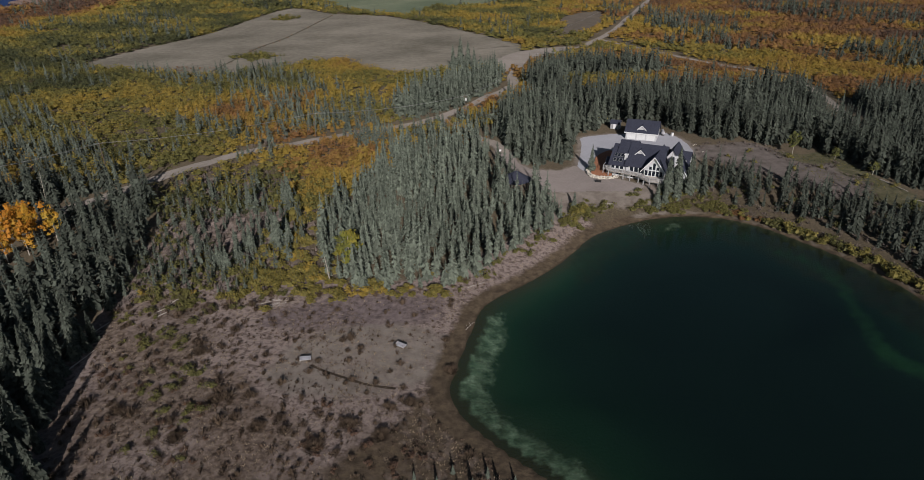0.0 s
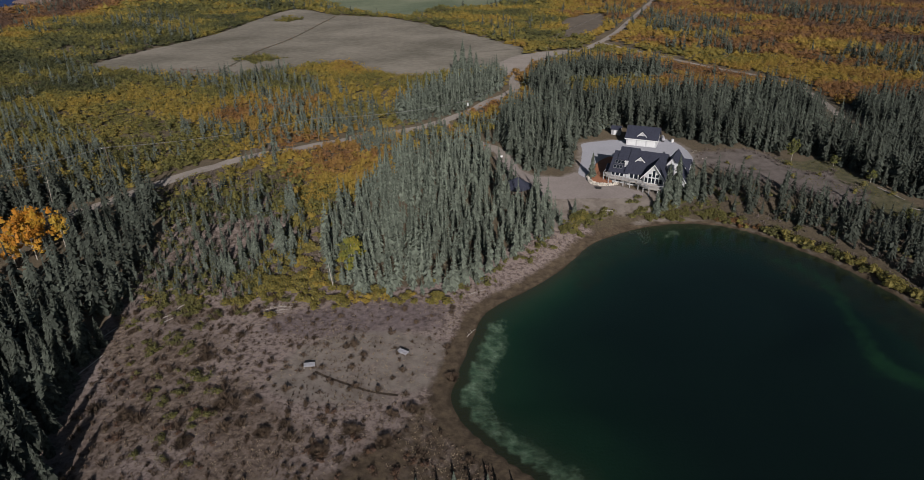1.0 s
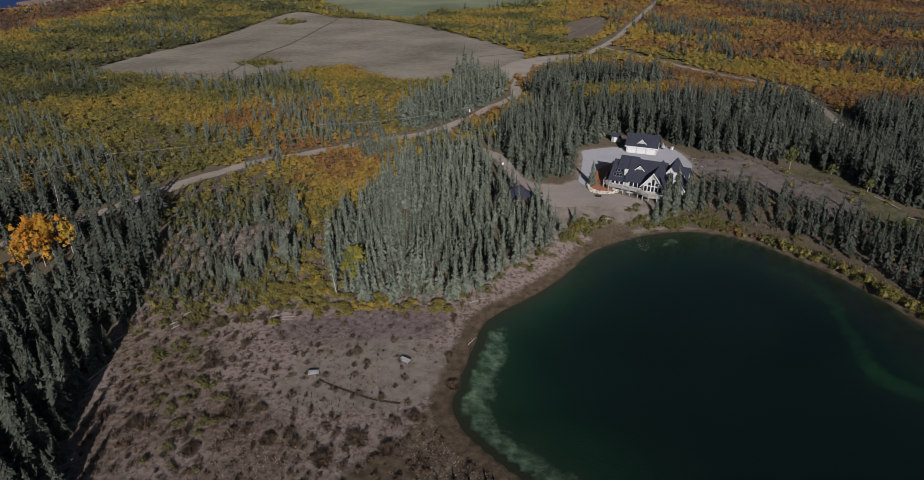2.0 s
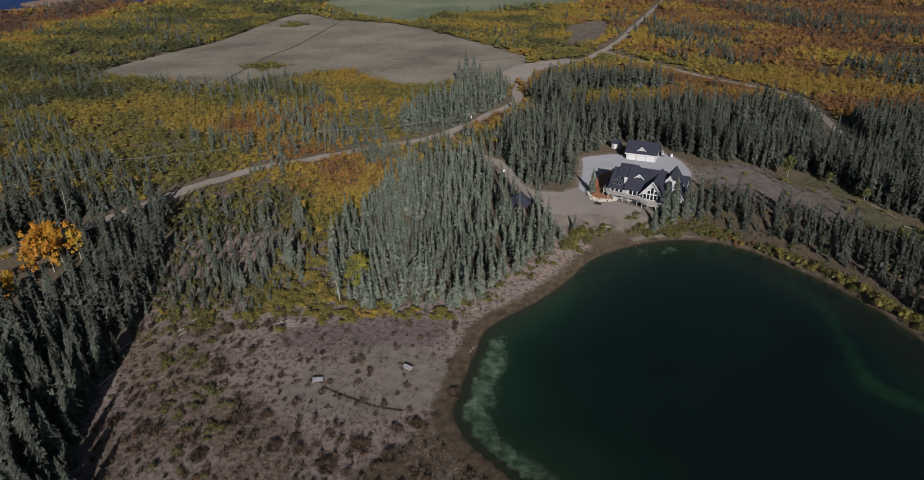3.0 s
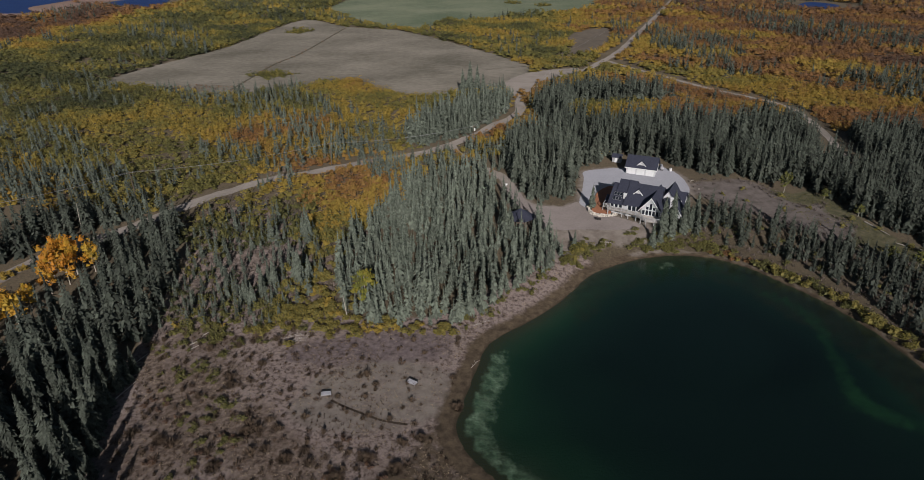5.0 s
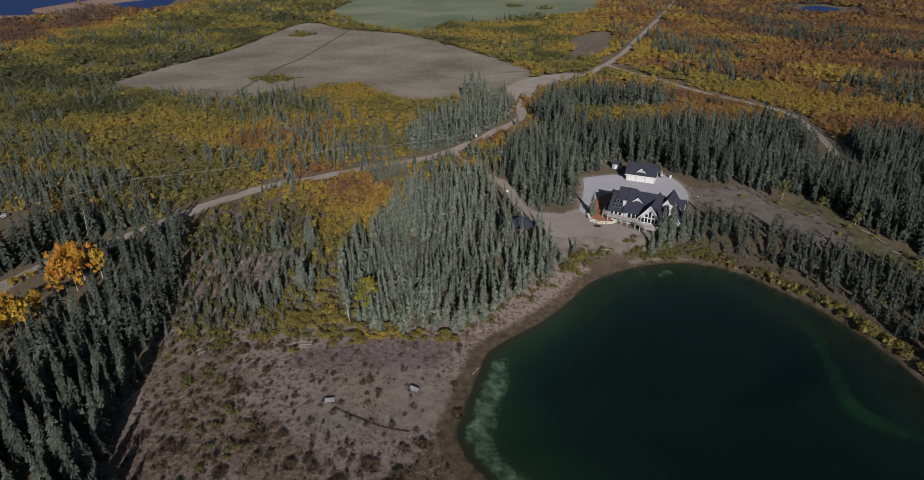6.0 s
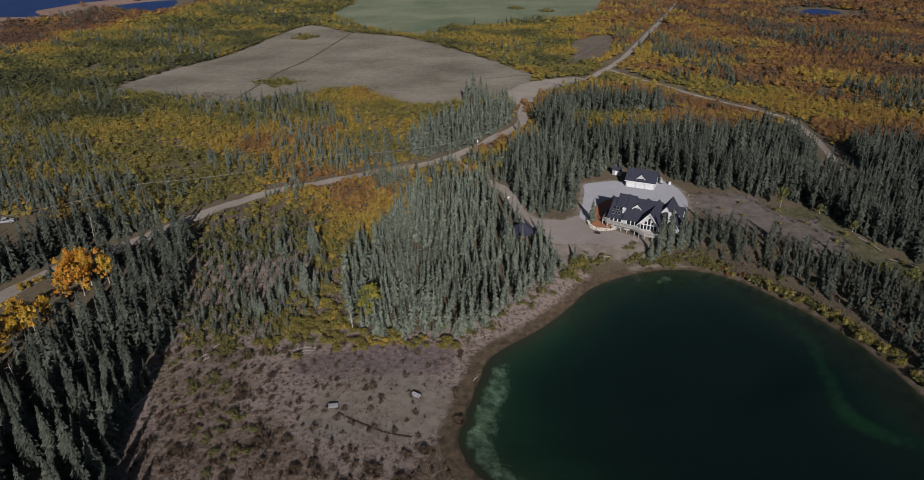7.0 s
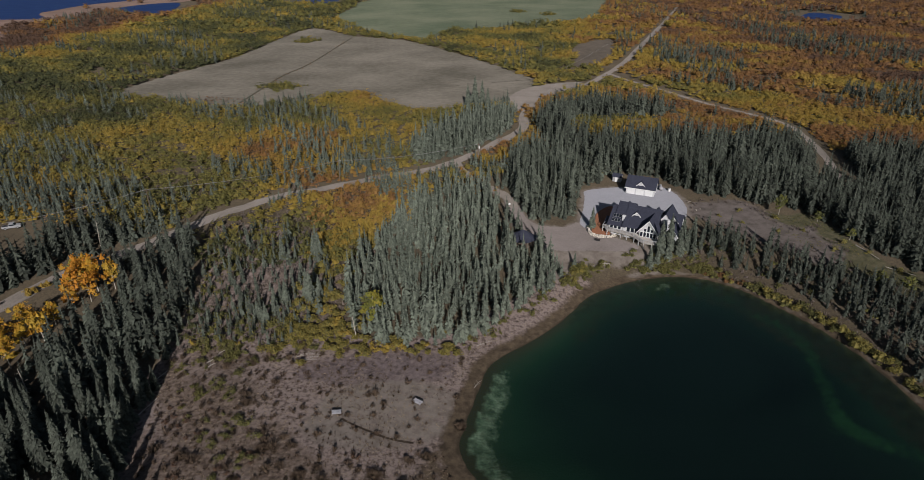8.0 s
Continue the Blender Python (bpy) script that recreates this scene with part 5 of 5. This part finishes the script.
def build_garage():
    g = thing("garage", pose(53.8, 191.6, 4.3, 0, 0, -24), "white three-bay garage with dark shingle roof", "garage")
    part("wall", gable_wall(bmesh.new(), 0, 9.6, 0, 7.4, 0, 2.6, 5.5), M_SIDING, g, "white siding walls")
    part("roof", gable_roof(bmesh.new(), 0, 9.6, 0, 7.4, 2.6, 5.5), M_ROOF, g, "dark grey shingle roof")
    for k in range(3):
        x = 0.45 + 3.05 * k
        d = part("garage_door", block(x, x + 2.6, -0.05, 0.0, 0.02, 2.15), M_TRIM, g, "white panelled overhead door")
        for j in range(4):
            part("door_panel", block(x + 0.06, x + 2.54, -0.08, -0.05, 0.08 + 0.52 * j, 0.52 + 0.52 * j), M_TRIM, d)
        part("wall_lamp", block(x - 0.22, x - 0.08, -0.16, 0, 1.9, 2.25), M_DARK, g, "dark wall lantern")
    d = part("dormer", gable_wall(bmesh.new(), 3.6, 6.0, 0.6, 3.2, 2.9, 3.4, 4.6, False), M_SIDING, g, "white dormer gable")
    part("dormer_roof", gable_roof(bmesh.new(), 3.6, 6.0, 0.6, 3.2, 3.4, 4.6, False, 0.3, 0.15), M_ROOF, d, "dark shingles")
    for s in (-1, 1):
        bm = prism(bmesh.new(), [(4.8, 4.76), (4.8 + s * 1.5, 3.26), (4.8 + s * 1.5, 2.98), (4.8, 4.44)], 0.2, 0.29)
        bmesh.ops.recalc_face_normals(bm, faces=bm.faces[:])
        part("trim_board", bm, M_TRIM, d, "white trim")
    part("fascia", block(-0.5, 10.1, -0.56, -0.5, 2.1, 2.42), M_TRIM, g, "white fascia board")
    return g


def build_shed():
    s = thing("shed", pose(51.6, 203.6, 4.25, 0, 0, SPIN), "small grey shed with dark roof at the wood edge", "shed")
    part("wall", gable_wall(bmesh.new(), 0, 3.0, 0, 2.4, 0, 2.1, 2.9), M_GREY_SIDING, s, "grey siding")
    part("roof", gable_roof(bmesh.new(), 0, 3.0, 0, 2.4, 2.1, 2.9, True, 0.3, 0.12), M_ROOF, s, "dark shingle roof")
    part("door", block(0.9, 1.8, -0.06, 0, 0.05, 1.95), M_TRIM, s, "white door")


def build_gazebo():
    g = thing("gazebo", pose(14.4, 150.6, height(14.4, 150.6), 0, 0, 12), "dark octagonal gazebo half hidden among spruces", "gazebo")
    n, r = 8, 4.1
    ring = [(r * math.cos(k * math.tau / n), r * math.sin(k * math.tau / n)) for k in range(n)]
    bm = bmesh.new()
    top = bm.verts.new((0, 0, 4.6))
    low = [bm.verts.new((x, y, 2.2)) for x, y in ring]
    under = [bm.verts.new((x, y, 2.02)) for x, y in ring]
    for k in range(n):
        j = (k + 1) % n
        bm.faces.new((low[k], low[j], top))
        bm.faces.new((under[j], under[k], low[k], low[j])[::-1])
    bm.faces.new(under[::-1])
    part("roof", bm, M_ROOF, g, "dark blue-grey shingle roof")
    for x, y in ring:
        part("post", block(0.86 * x - 0.08, 0.86 * x + 0.08, 0.86 * y - 0.08, 0.86 * y + 0.08, 0.1, 2.1), M_BARK, g)
    part("floor", rod(bmesh.new(), (0, 0, -0.4), (0, 0, 0.12), 3.4, 3.4, 8), M_BARK, g)
    part("finial", rod(bmesh.new(), (0, 0, 4.5), (0, 0, 5.0), 0.08, 0.03, 6), M_DARK, g)


def boulder_mesh(seed):
    r = np.random.default_rng(seed)
    bm = bmesh.new()
    bmesh.ops.create_icosphere(bm, subdivisions=1, radius=0.5)
    for v in bm.verts:
        v.co *= r.uniform(0.8, 1.15)
        v.co.z *= 0.75
    bmesh.ops.bevel(bm, geom=bm.edges[:], offset=0.03, segments=1, affect="EDGES")
    me = bpy.data.meshes.new("boulder")
    bm.to_mesh(me)
    bm.free()
    me.materials.append(M_STONE)
    return me


build_house()
build_garage()
build_shed()
build_gazebo()
BED = spline([(36.2, 159.5), (37, 157), (41, 157), (42, 160), (44, 168), (46.5, 177), (44.8, 178), (40, 172)], 4)
bed = sheet("planting_bed", BED, 4.75, M_MULCH, "reddish bark mulch planting bed beside the house", "garden bed")
boulders = [boulder_mesh(s) for s in range(4)]
wall = thing("boulder_wall", pose(0, 0, 4.3), "low wall of pale boulders round the planting bed", "wall")
line = spline([(42.5, 155.6), (40, 155), (37.5, 155.2), (35.8, 156.6), (35.2, 159.2), (35.4, 161.2)], 7, closed=False)
for k, (x, y) in enumerate(line):
    for row in range(2):
        ob = new("boulder", boulders[(k + row) % 4])
        ob.parent = wall
        s = rng.uniform(0.55, 0.85)
        ob.matrix_local = Matrix.LocRotScale((x + rng.normal(0, 0.12) + 0.15 * row, y + rng.normal(0, 0.12) + 0.2 * row, 0.15 + 0.42 * row), Euler((0, 0, k * 1.3)), Vector((s, s, s)))
leafy("bed_plant", 91, 60, 0.1, 0.25, "small green plant in bark mulch", "plant", "plants in the bed", [(38.2, 159.5, 0.4, 0.5), (39.6, 163, 0.5, 0.6), (41.2, 168, 0.5, 0.6), (40.2, 158.6, 0.4, 0.5), (43, 172.5, 0.5, 0.6)])


def yard_spruce(x, y, h, label="single spruce beside the house", group="spruces round the house"):
    copy = copy_thing(spruces[5], Matrix.LocRotScale((x, y, max(height(x, y), 0)), Euler((0, 0, x)), Vector((h * 1.2 / spruces[5].scale.x, h * 1.2 / spruces[5].scale.y, h / spruces[5].scale.z))))
    tagged(copy, label, "tree", group)


for x, y, h in ((36.6, 161.5, 8.0), (49.6, 142.2, 7.5), (53.2, 146.0, 10.5), (56.2, 148.0, 11.5), (58.5, 145.6, 9.0), (60.6, 150.4, 9.5), (63.0, 148.5, 8.5), (55.2, 144.4, 8.0), (60.8, 146.6, 8.0), (52.0, 143.4, 6.5), (65.5, 155.0, 8.0), (11.0, 146.0, 8.0), (18.8, 146.4, 7.0), (11.6, 143.4, 7.5), (17.4, 142.6, 6.5), (9.4, 150.5, 8.5), (28, 139.5, 5.2), (21, 258, 7.0), (-41, 121.5, 9.5), (-42.5, 124, 8.5), (-44, 143.8, 9.5), (-46, 146, 8), (-54.5, 143.7, 8), (-39, 122.5, 7.5), (-49, 117.5, 7), (-31, 122, 7.5), (-49.5, 112, 6.5), (-52, 114, 6), (-47, 120.5, 7.5), (1, 334, 17.0), (5, 331, 15.0), (-3, 328, 13.5), (8, 326, 12.0)):
    yard_spruce(x, y, h)

for x, y, h in ((-4, 55, 2.2), (-2, 57.5, 1.8), (0.5, 54.5, 2.6), (2.5, 57, 2.0), (4, 54, 2.8), (6, 56, 1.7), (-7, 56.5, 1.6), (-1, 52, 2.5), (3.5, 51.5, 2.4)):
    yard_spruce(x, y, h, "young spruce in low heath at the lake shore", "young spruces at the shore")


def build_tank():
    t = thing("propane_tank", pose(67.0, 195.2, 4.34, 0, 0, 78), "white horizontal propane tank on legs beside the garage", "tank")
    bm = rod(bmesh.new(), (-1.6, 0, 0.95), (1.6, 0, 0.95), 0.55, 0.55, 12)
    rod(bm, (1.6, 0, 0.95), (1.9, 0, 0.95), 0.55, 0.25, 12)
    rod(bm, (-1.6, 0, 0.95), (-1.9, 0, 0.95), 0.55, 0.25, 12)
    part("shell", bm, M_PLASTIC, t)
    for x in (-1.0, 1.0):
        part("leg", block(x - 0.12, x + 0.12, -0.45, 0.45, 0, 0.5), M_DARK, t)
    part("valve_cover", rod(bmesh.new(), (0, 0, 1.45), (0, 0, 1.75), 0.22, 0.18, 9), M_STEEL, t)
    c = thing("utility_cabinet", pose(69.6, 193.4, 4.34, 0, 0, 20), "white utility cabinet on the gravel apron", "cabinet")
    part("body", block(-0.35, 0.35, -0.3, 0.3, 0, 1.1), M_TRIM, c)
    part("lid", block(-0.4, 0.4, -0.35, 0.35, 1.1, 1.16), M_STEEL, c)


def build_bench(x, y, z, turn):
    b = thing("bench", pose(x, y, z, 0, 0, turn), "grey weathered wooden bench on the lake bank", "bench", "benches at the shore")
    for k in range(3):
        part("seat_board", block(-0.8, 0.8, -0.22 + 0.16 * k, -0.08 + 0.16 * k, 0.42, 0.47), M_GREY_WOOD, b)
    for k in range(2):
        part("back_board", block(-0.8, 0.8, 0.27, 0.31, 0.6 + 0.2 * k, 0.75 + 0.2 * k), M_GREY_WOOD, b)
    for sx_ in (-0.7, 0.7):
        part("leg", block(sx_ - 0.05, sx_ + 0.05, -0.2, -0.12, 0, 0.42), M_GREY_WOOD, b)
        part("back_leg", block(sx_ - 0.05, sx_ + 0.05, 0.22, 0.3, 0, 0.95), M_GREY_WOOD, b)


def build_platform(x, y, turn, label):
    p = thing("platform", pose(x, y, height(x, y), -3, 4, turn) @ Matrix.Scale(0.86, 4), label, "platform", "platforms in the clearing")
    for k in range(8):
        part("board", block(-1.05, 1.05, -0.68 + 0.172 * k, -0.53 + 0.172 * k, 0.42, 0.46 + 0.02 * (k % 2)), M_PLASTIC, p)
    for s in (-0.55, 0.45):
        part("bearer", block(-1.0, 1.0, s, s + 0.1, 0.28, 0.42), M_GREY_WOOD, p)
    for sx_ in (-0.9, 0.9):
        for s in (-0.55, 0.45):
            part("leg", block(sx_ - 0.06, sx_ + 0.06, s, s + 0.1, -0.2, 0.28), M_GREY_WOOD, p)
    part("back_panel", block(-1.05, 1.05, 0.7, 0.75, -0.1, 0.62), M_DARK, p, "dark side board")
    part("side_panel", block(-1.1, -1.05, -0.7, 0.75, -0.1, 0.6), M_GREY_WOOD, p)


build_tank()
build_bench(35.9, 141.0, height(35.9, 141.0), 160)
build_bench(37.4, 141.2, height(37.4, 141.2), 165)
build_platform(-26.7, 82.0, 12, "weathered white board platform in dry grass")
build_platform(-11.1, 85.2, -28, "weathered white board platform near the shore")
box_ = thing("planter_box", pose(36.8, 153.0, 4.3, 0, 0, -20), "dark wooden planter box on the gravel yard", "planter")
for k, a in enumerate(((-0.8, 0.8, -0.3, -0.24), (-0.8, 0.8, 0.24, 0.3), (-0.8, -0.74, -0.24, 0.24), (0.74, 0.8, -0.24, 0.24))):
    part("side_board", block(*a, 0, 0.5), M_DARK, box_)
part("soil", block(-0.74, 0.74, -0.24, 0.24, 0.05, 0.42), M_DITCH, box_, "dark soil")


# ---- poles and wires ----
POLES = [(180, 690), (144, 588), (62, 405), (33.5, 298), (2.0, 228.5), (-50.5, 206.5), (-108, 176), (-150, 142)]
tops = []
for x, y in POLES:
    z = height(x, y)
    p = thing("utility_pole", pose(x, y, z, 0, 0, math.degrees(math.atan2(60, 95))), "grey wooden utility pole beside the road", "utility pole", "poles along the road")
    part("pole", rod(bmesh.new(), (0, 0, -0.5), (0, 0, 9.0), 0.16, 0.1, 8), M_BARK, p)
    part("cross_arm", block(-1.1, 1.1, -0.06, 0.06, 8.2, 8.34), M_BARK, p)
    for s in (-0.95, 0.95):
        part("insulator", rod(bmesh.new(), (s, 0, 8.34), (s, 0, 8.55), 0.06, 0.04, 6), M_TRIM, p)
    if (x, y) == (2.0, 228.5):
        part("transformer", rod(bmesh.new(), (0.35, 0, 6.6), (0.35, 0, 7.6), 0.3, 0.3, 10), M_TRIM, p, "white transformer can")
    tops.append([p.matrix_world @ Vector((s, 0, 8.56)) for s in (-0.95, 0.95)])
for k in range(2):
    wire = thing("power_line", pose(*tops[0][k]), "thin sagging power line between poles", "wire", "power lines")
    bm = bmesh.new()
    for a, b in zip(tops, tops[1:]):
        steps = 8
        pts = [a[k].lerp(b[k], i / steps) - Vector((0, 0, 1.4 * 4 * (i / steps) * (1 - i / steps))) - tops[0][k] for i in range(steps + 1)]
        for p, q in zip(pts, pts[1:]):
            rod(bm, p, q, 0.025, 0.025, 4)
    part("conductor", bm, M_STEEL, wire)


# ---- dead wood, the trench and other small things ----
def log(x, y, turn, long, r, label="fallen bleached tree trunk on the ground", up=0.0, name="fallen_log"):
    t = thing(name, pose(x, y, height(x, y) + r * 0.7, 0, -up, turn), label, "log", "dead wood")
    part("stem", rod(bmesh.new(), (-long / 2, 0, 0), (long / 2, 0, 0), r, r * 0.45, 7), M_GREY_WOOD, t)
    for k in range(4):
        a = -long / 4 + k * long / 5
        part("snag", rod(bmesh.new(), (a, 0, 0), (a + 0.3, 0.5 * (-1) ** k, 0.35), 0.04, 0.015, 5), M_GREY_WOOD, t)


for k in range(7):
    log(-36.5 + rng.uniform(-2, 2), 99.5 + rng.uniform(-1.4, 1.4), rng.uniform(-40, 60), rng.uniform(2, 4), 0.06, "bleached driftwood pole in dry grass")
for k in range(5):
    log(-56 + rng.uniform(-1.5, 1.5), 100 + 1.3 * k - 3, 60 + rng.uniform(-15, 15), rng.uniform(3, 5), 0.09, "bleached fallen trunk on bare soil")
log(-64.5, 82, 75, 7, 0.14)
log(-66.5, 92, 70, 5, 0.12)
log(112.6, 147, -80, 9, 0.2)
log(117.5, 139, -42, 7, 0.14)
log(2.5, 106, 30, 4, 0.08, "bleached driftwood on the beach")
log(-1.5, 108, -10, 3, 0.06, "bleached driftwood on the beach")
log(0.8, 92, 60, 2.5, 0.06, "bleached driftwood on the beach")
for x, y, h in ((-27.0, 106.5, 6.5), (-88, 84, 9), (-112, 152, 8)):
    s = thing("dead_tree", pose(x, y, height(x, y), 3, -4, x * 40), "bleached dead standing tree trunk", "dead tree", "dead wood")
    part("trunk", rod(bmesh.new(), (0, 0, -0.2), (0, 0, h), 0.13, 0.04, 7), M_PALE_BARK, s)
    for k in range(10):
        z = h * (0.3 + 0.065 * k)
        part("branch", rod(bmesh.new(), (0, 0, z), (0.9 * math.cos(k * 2.4), 0.9 * math.sin(k * 2.4), z + 0.25), 0.03, 0.01, 4), M_PALE_BARK, s)
ribbon("trench", [(-25.5, 80.6), (-22.5, 78.6), (-20, 77.3), (-17, 75.8), (-14.5, 75), (-11, 74.5)], 0.5, M_DITCH, "narrow dark muddy trench across the clearing", "ditch", lift=0.04, sunk=True)


ribbon("field_ditch", [(-134, 325), (-133, 376), (-132, 415), (-125, 462), (-122, 527), (-119, 610)], 1.5, M_FURROW, "narrow dark ditch across the mown field", "ditch", lift=0.3, sunk=True)


def build_truck(x, y, turn):
    t = thing("pickup_truck", pose(x, y, height(x, y), 0, 0, turn), "dusty pale grey pickup truck parked on open ground", "truck")
    bm = prism(bmesh.new(), [(-2.6, 0.45), (2.5, 0.45), (2.6, 0.75), (2.5, 1.05), (1.2, 1.15), (0.7, 1.75), (-0.6, 1.78), (-0.75, 1.1), (-2.6, 1.1)], -0.9, 0.9)
    bmesh.ops.recalc_face_normals(bm, faces=bm.faces[:])
    part("body", bm, M_GREY_SIDING, t, "dusty pale grey painted body")
    part("cargo_bed", block(-2.5, -0.85, -0.75, 0.75, 1.1, 1.13), M_DARK, t)
    for s in (-1, 1):
        part("side_window", block(-0.5, 0.85, s * 0.905 - 0.01, s * 0.905 + 0.01, 1.2, 1.62), M_GLASS, t)
        for u in (-1.7, 1.65):
            wheel = part("wheel", rod(bmesh.new(), (u, s * 0.72, 0.38), (u, s * 0.95, 0.38), 0.38, 0.38, 14), M_DARK, t)
            part("rim", rod(bmesh.new(), (u, s * 0.94, 0.38), (u, s * 0.97, 0.38), 0.22, 0.2, 10), M_STEEL, wheel)
    part("windscreen", block(-0.02, 0.02, -0.75, 0.75, 0, 0.75, m=Matrix.Translation((1.18, 0, 1.17)) @ Matrix.Rotation(radians(-40), 4, "Y")), M_GLASS, t)


build_truck(-147.5, 164.5, 25)
sign = thing("sign", pose(12.0, 178.5, height(12.0, 178.5), 0, 0, 20), "small white sign on a post beside the driveway", "sign")
part("post", block(-0.05, 0.05, -0.05, 0.05, -0.2, 1.5), M_GREY_WOOD, sign)
part("board", block(-0.4, 0.4, -0.08, -0.05, 0.9, 1.5), M_TRIM, sign)

for k in range(9):
    x, y, s = 72.5 + rng.uniform(0, 3), 174 + rng.uniform(0, 12), rng.uniform(0.25, 0.5)
    ob = new("boulder", boulders[k % 4])
    ob.matrix_world = Matrix.LocRotScale((x, y, height(x, y) + 0.15 * s), Euler((0, 0, k * 1.1)), Vector((s, s, s)))
    tagged(ob, "pale loose boulder on bare soil", "boulder", "boulders beside the yard")
leafy("clearing_shrub", 92, 120, 0.08, 0.24, "olive shrub on bare soil beside the wood", "shrub", "shrubs beside the yard",
      [(88, 176, 1.4, 2.0), (96, 170, 1.6, 2.4), (101, 160, 1.3, 1.9), (93, 160, 1.5, 2.2), (108, 152, 1.8, 2.6), (113, 146, 1.4, 2.0), (79, 172, 1.2, 1.8), (117, 138, 1.8, 2.6), (104, 148, 1.6, 2.4), (84, 166, 1.2, 1.8), (110, 136, 1.9, 2.7), (120, 146, 1.3, 2.0)])
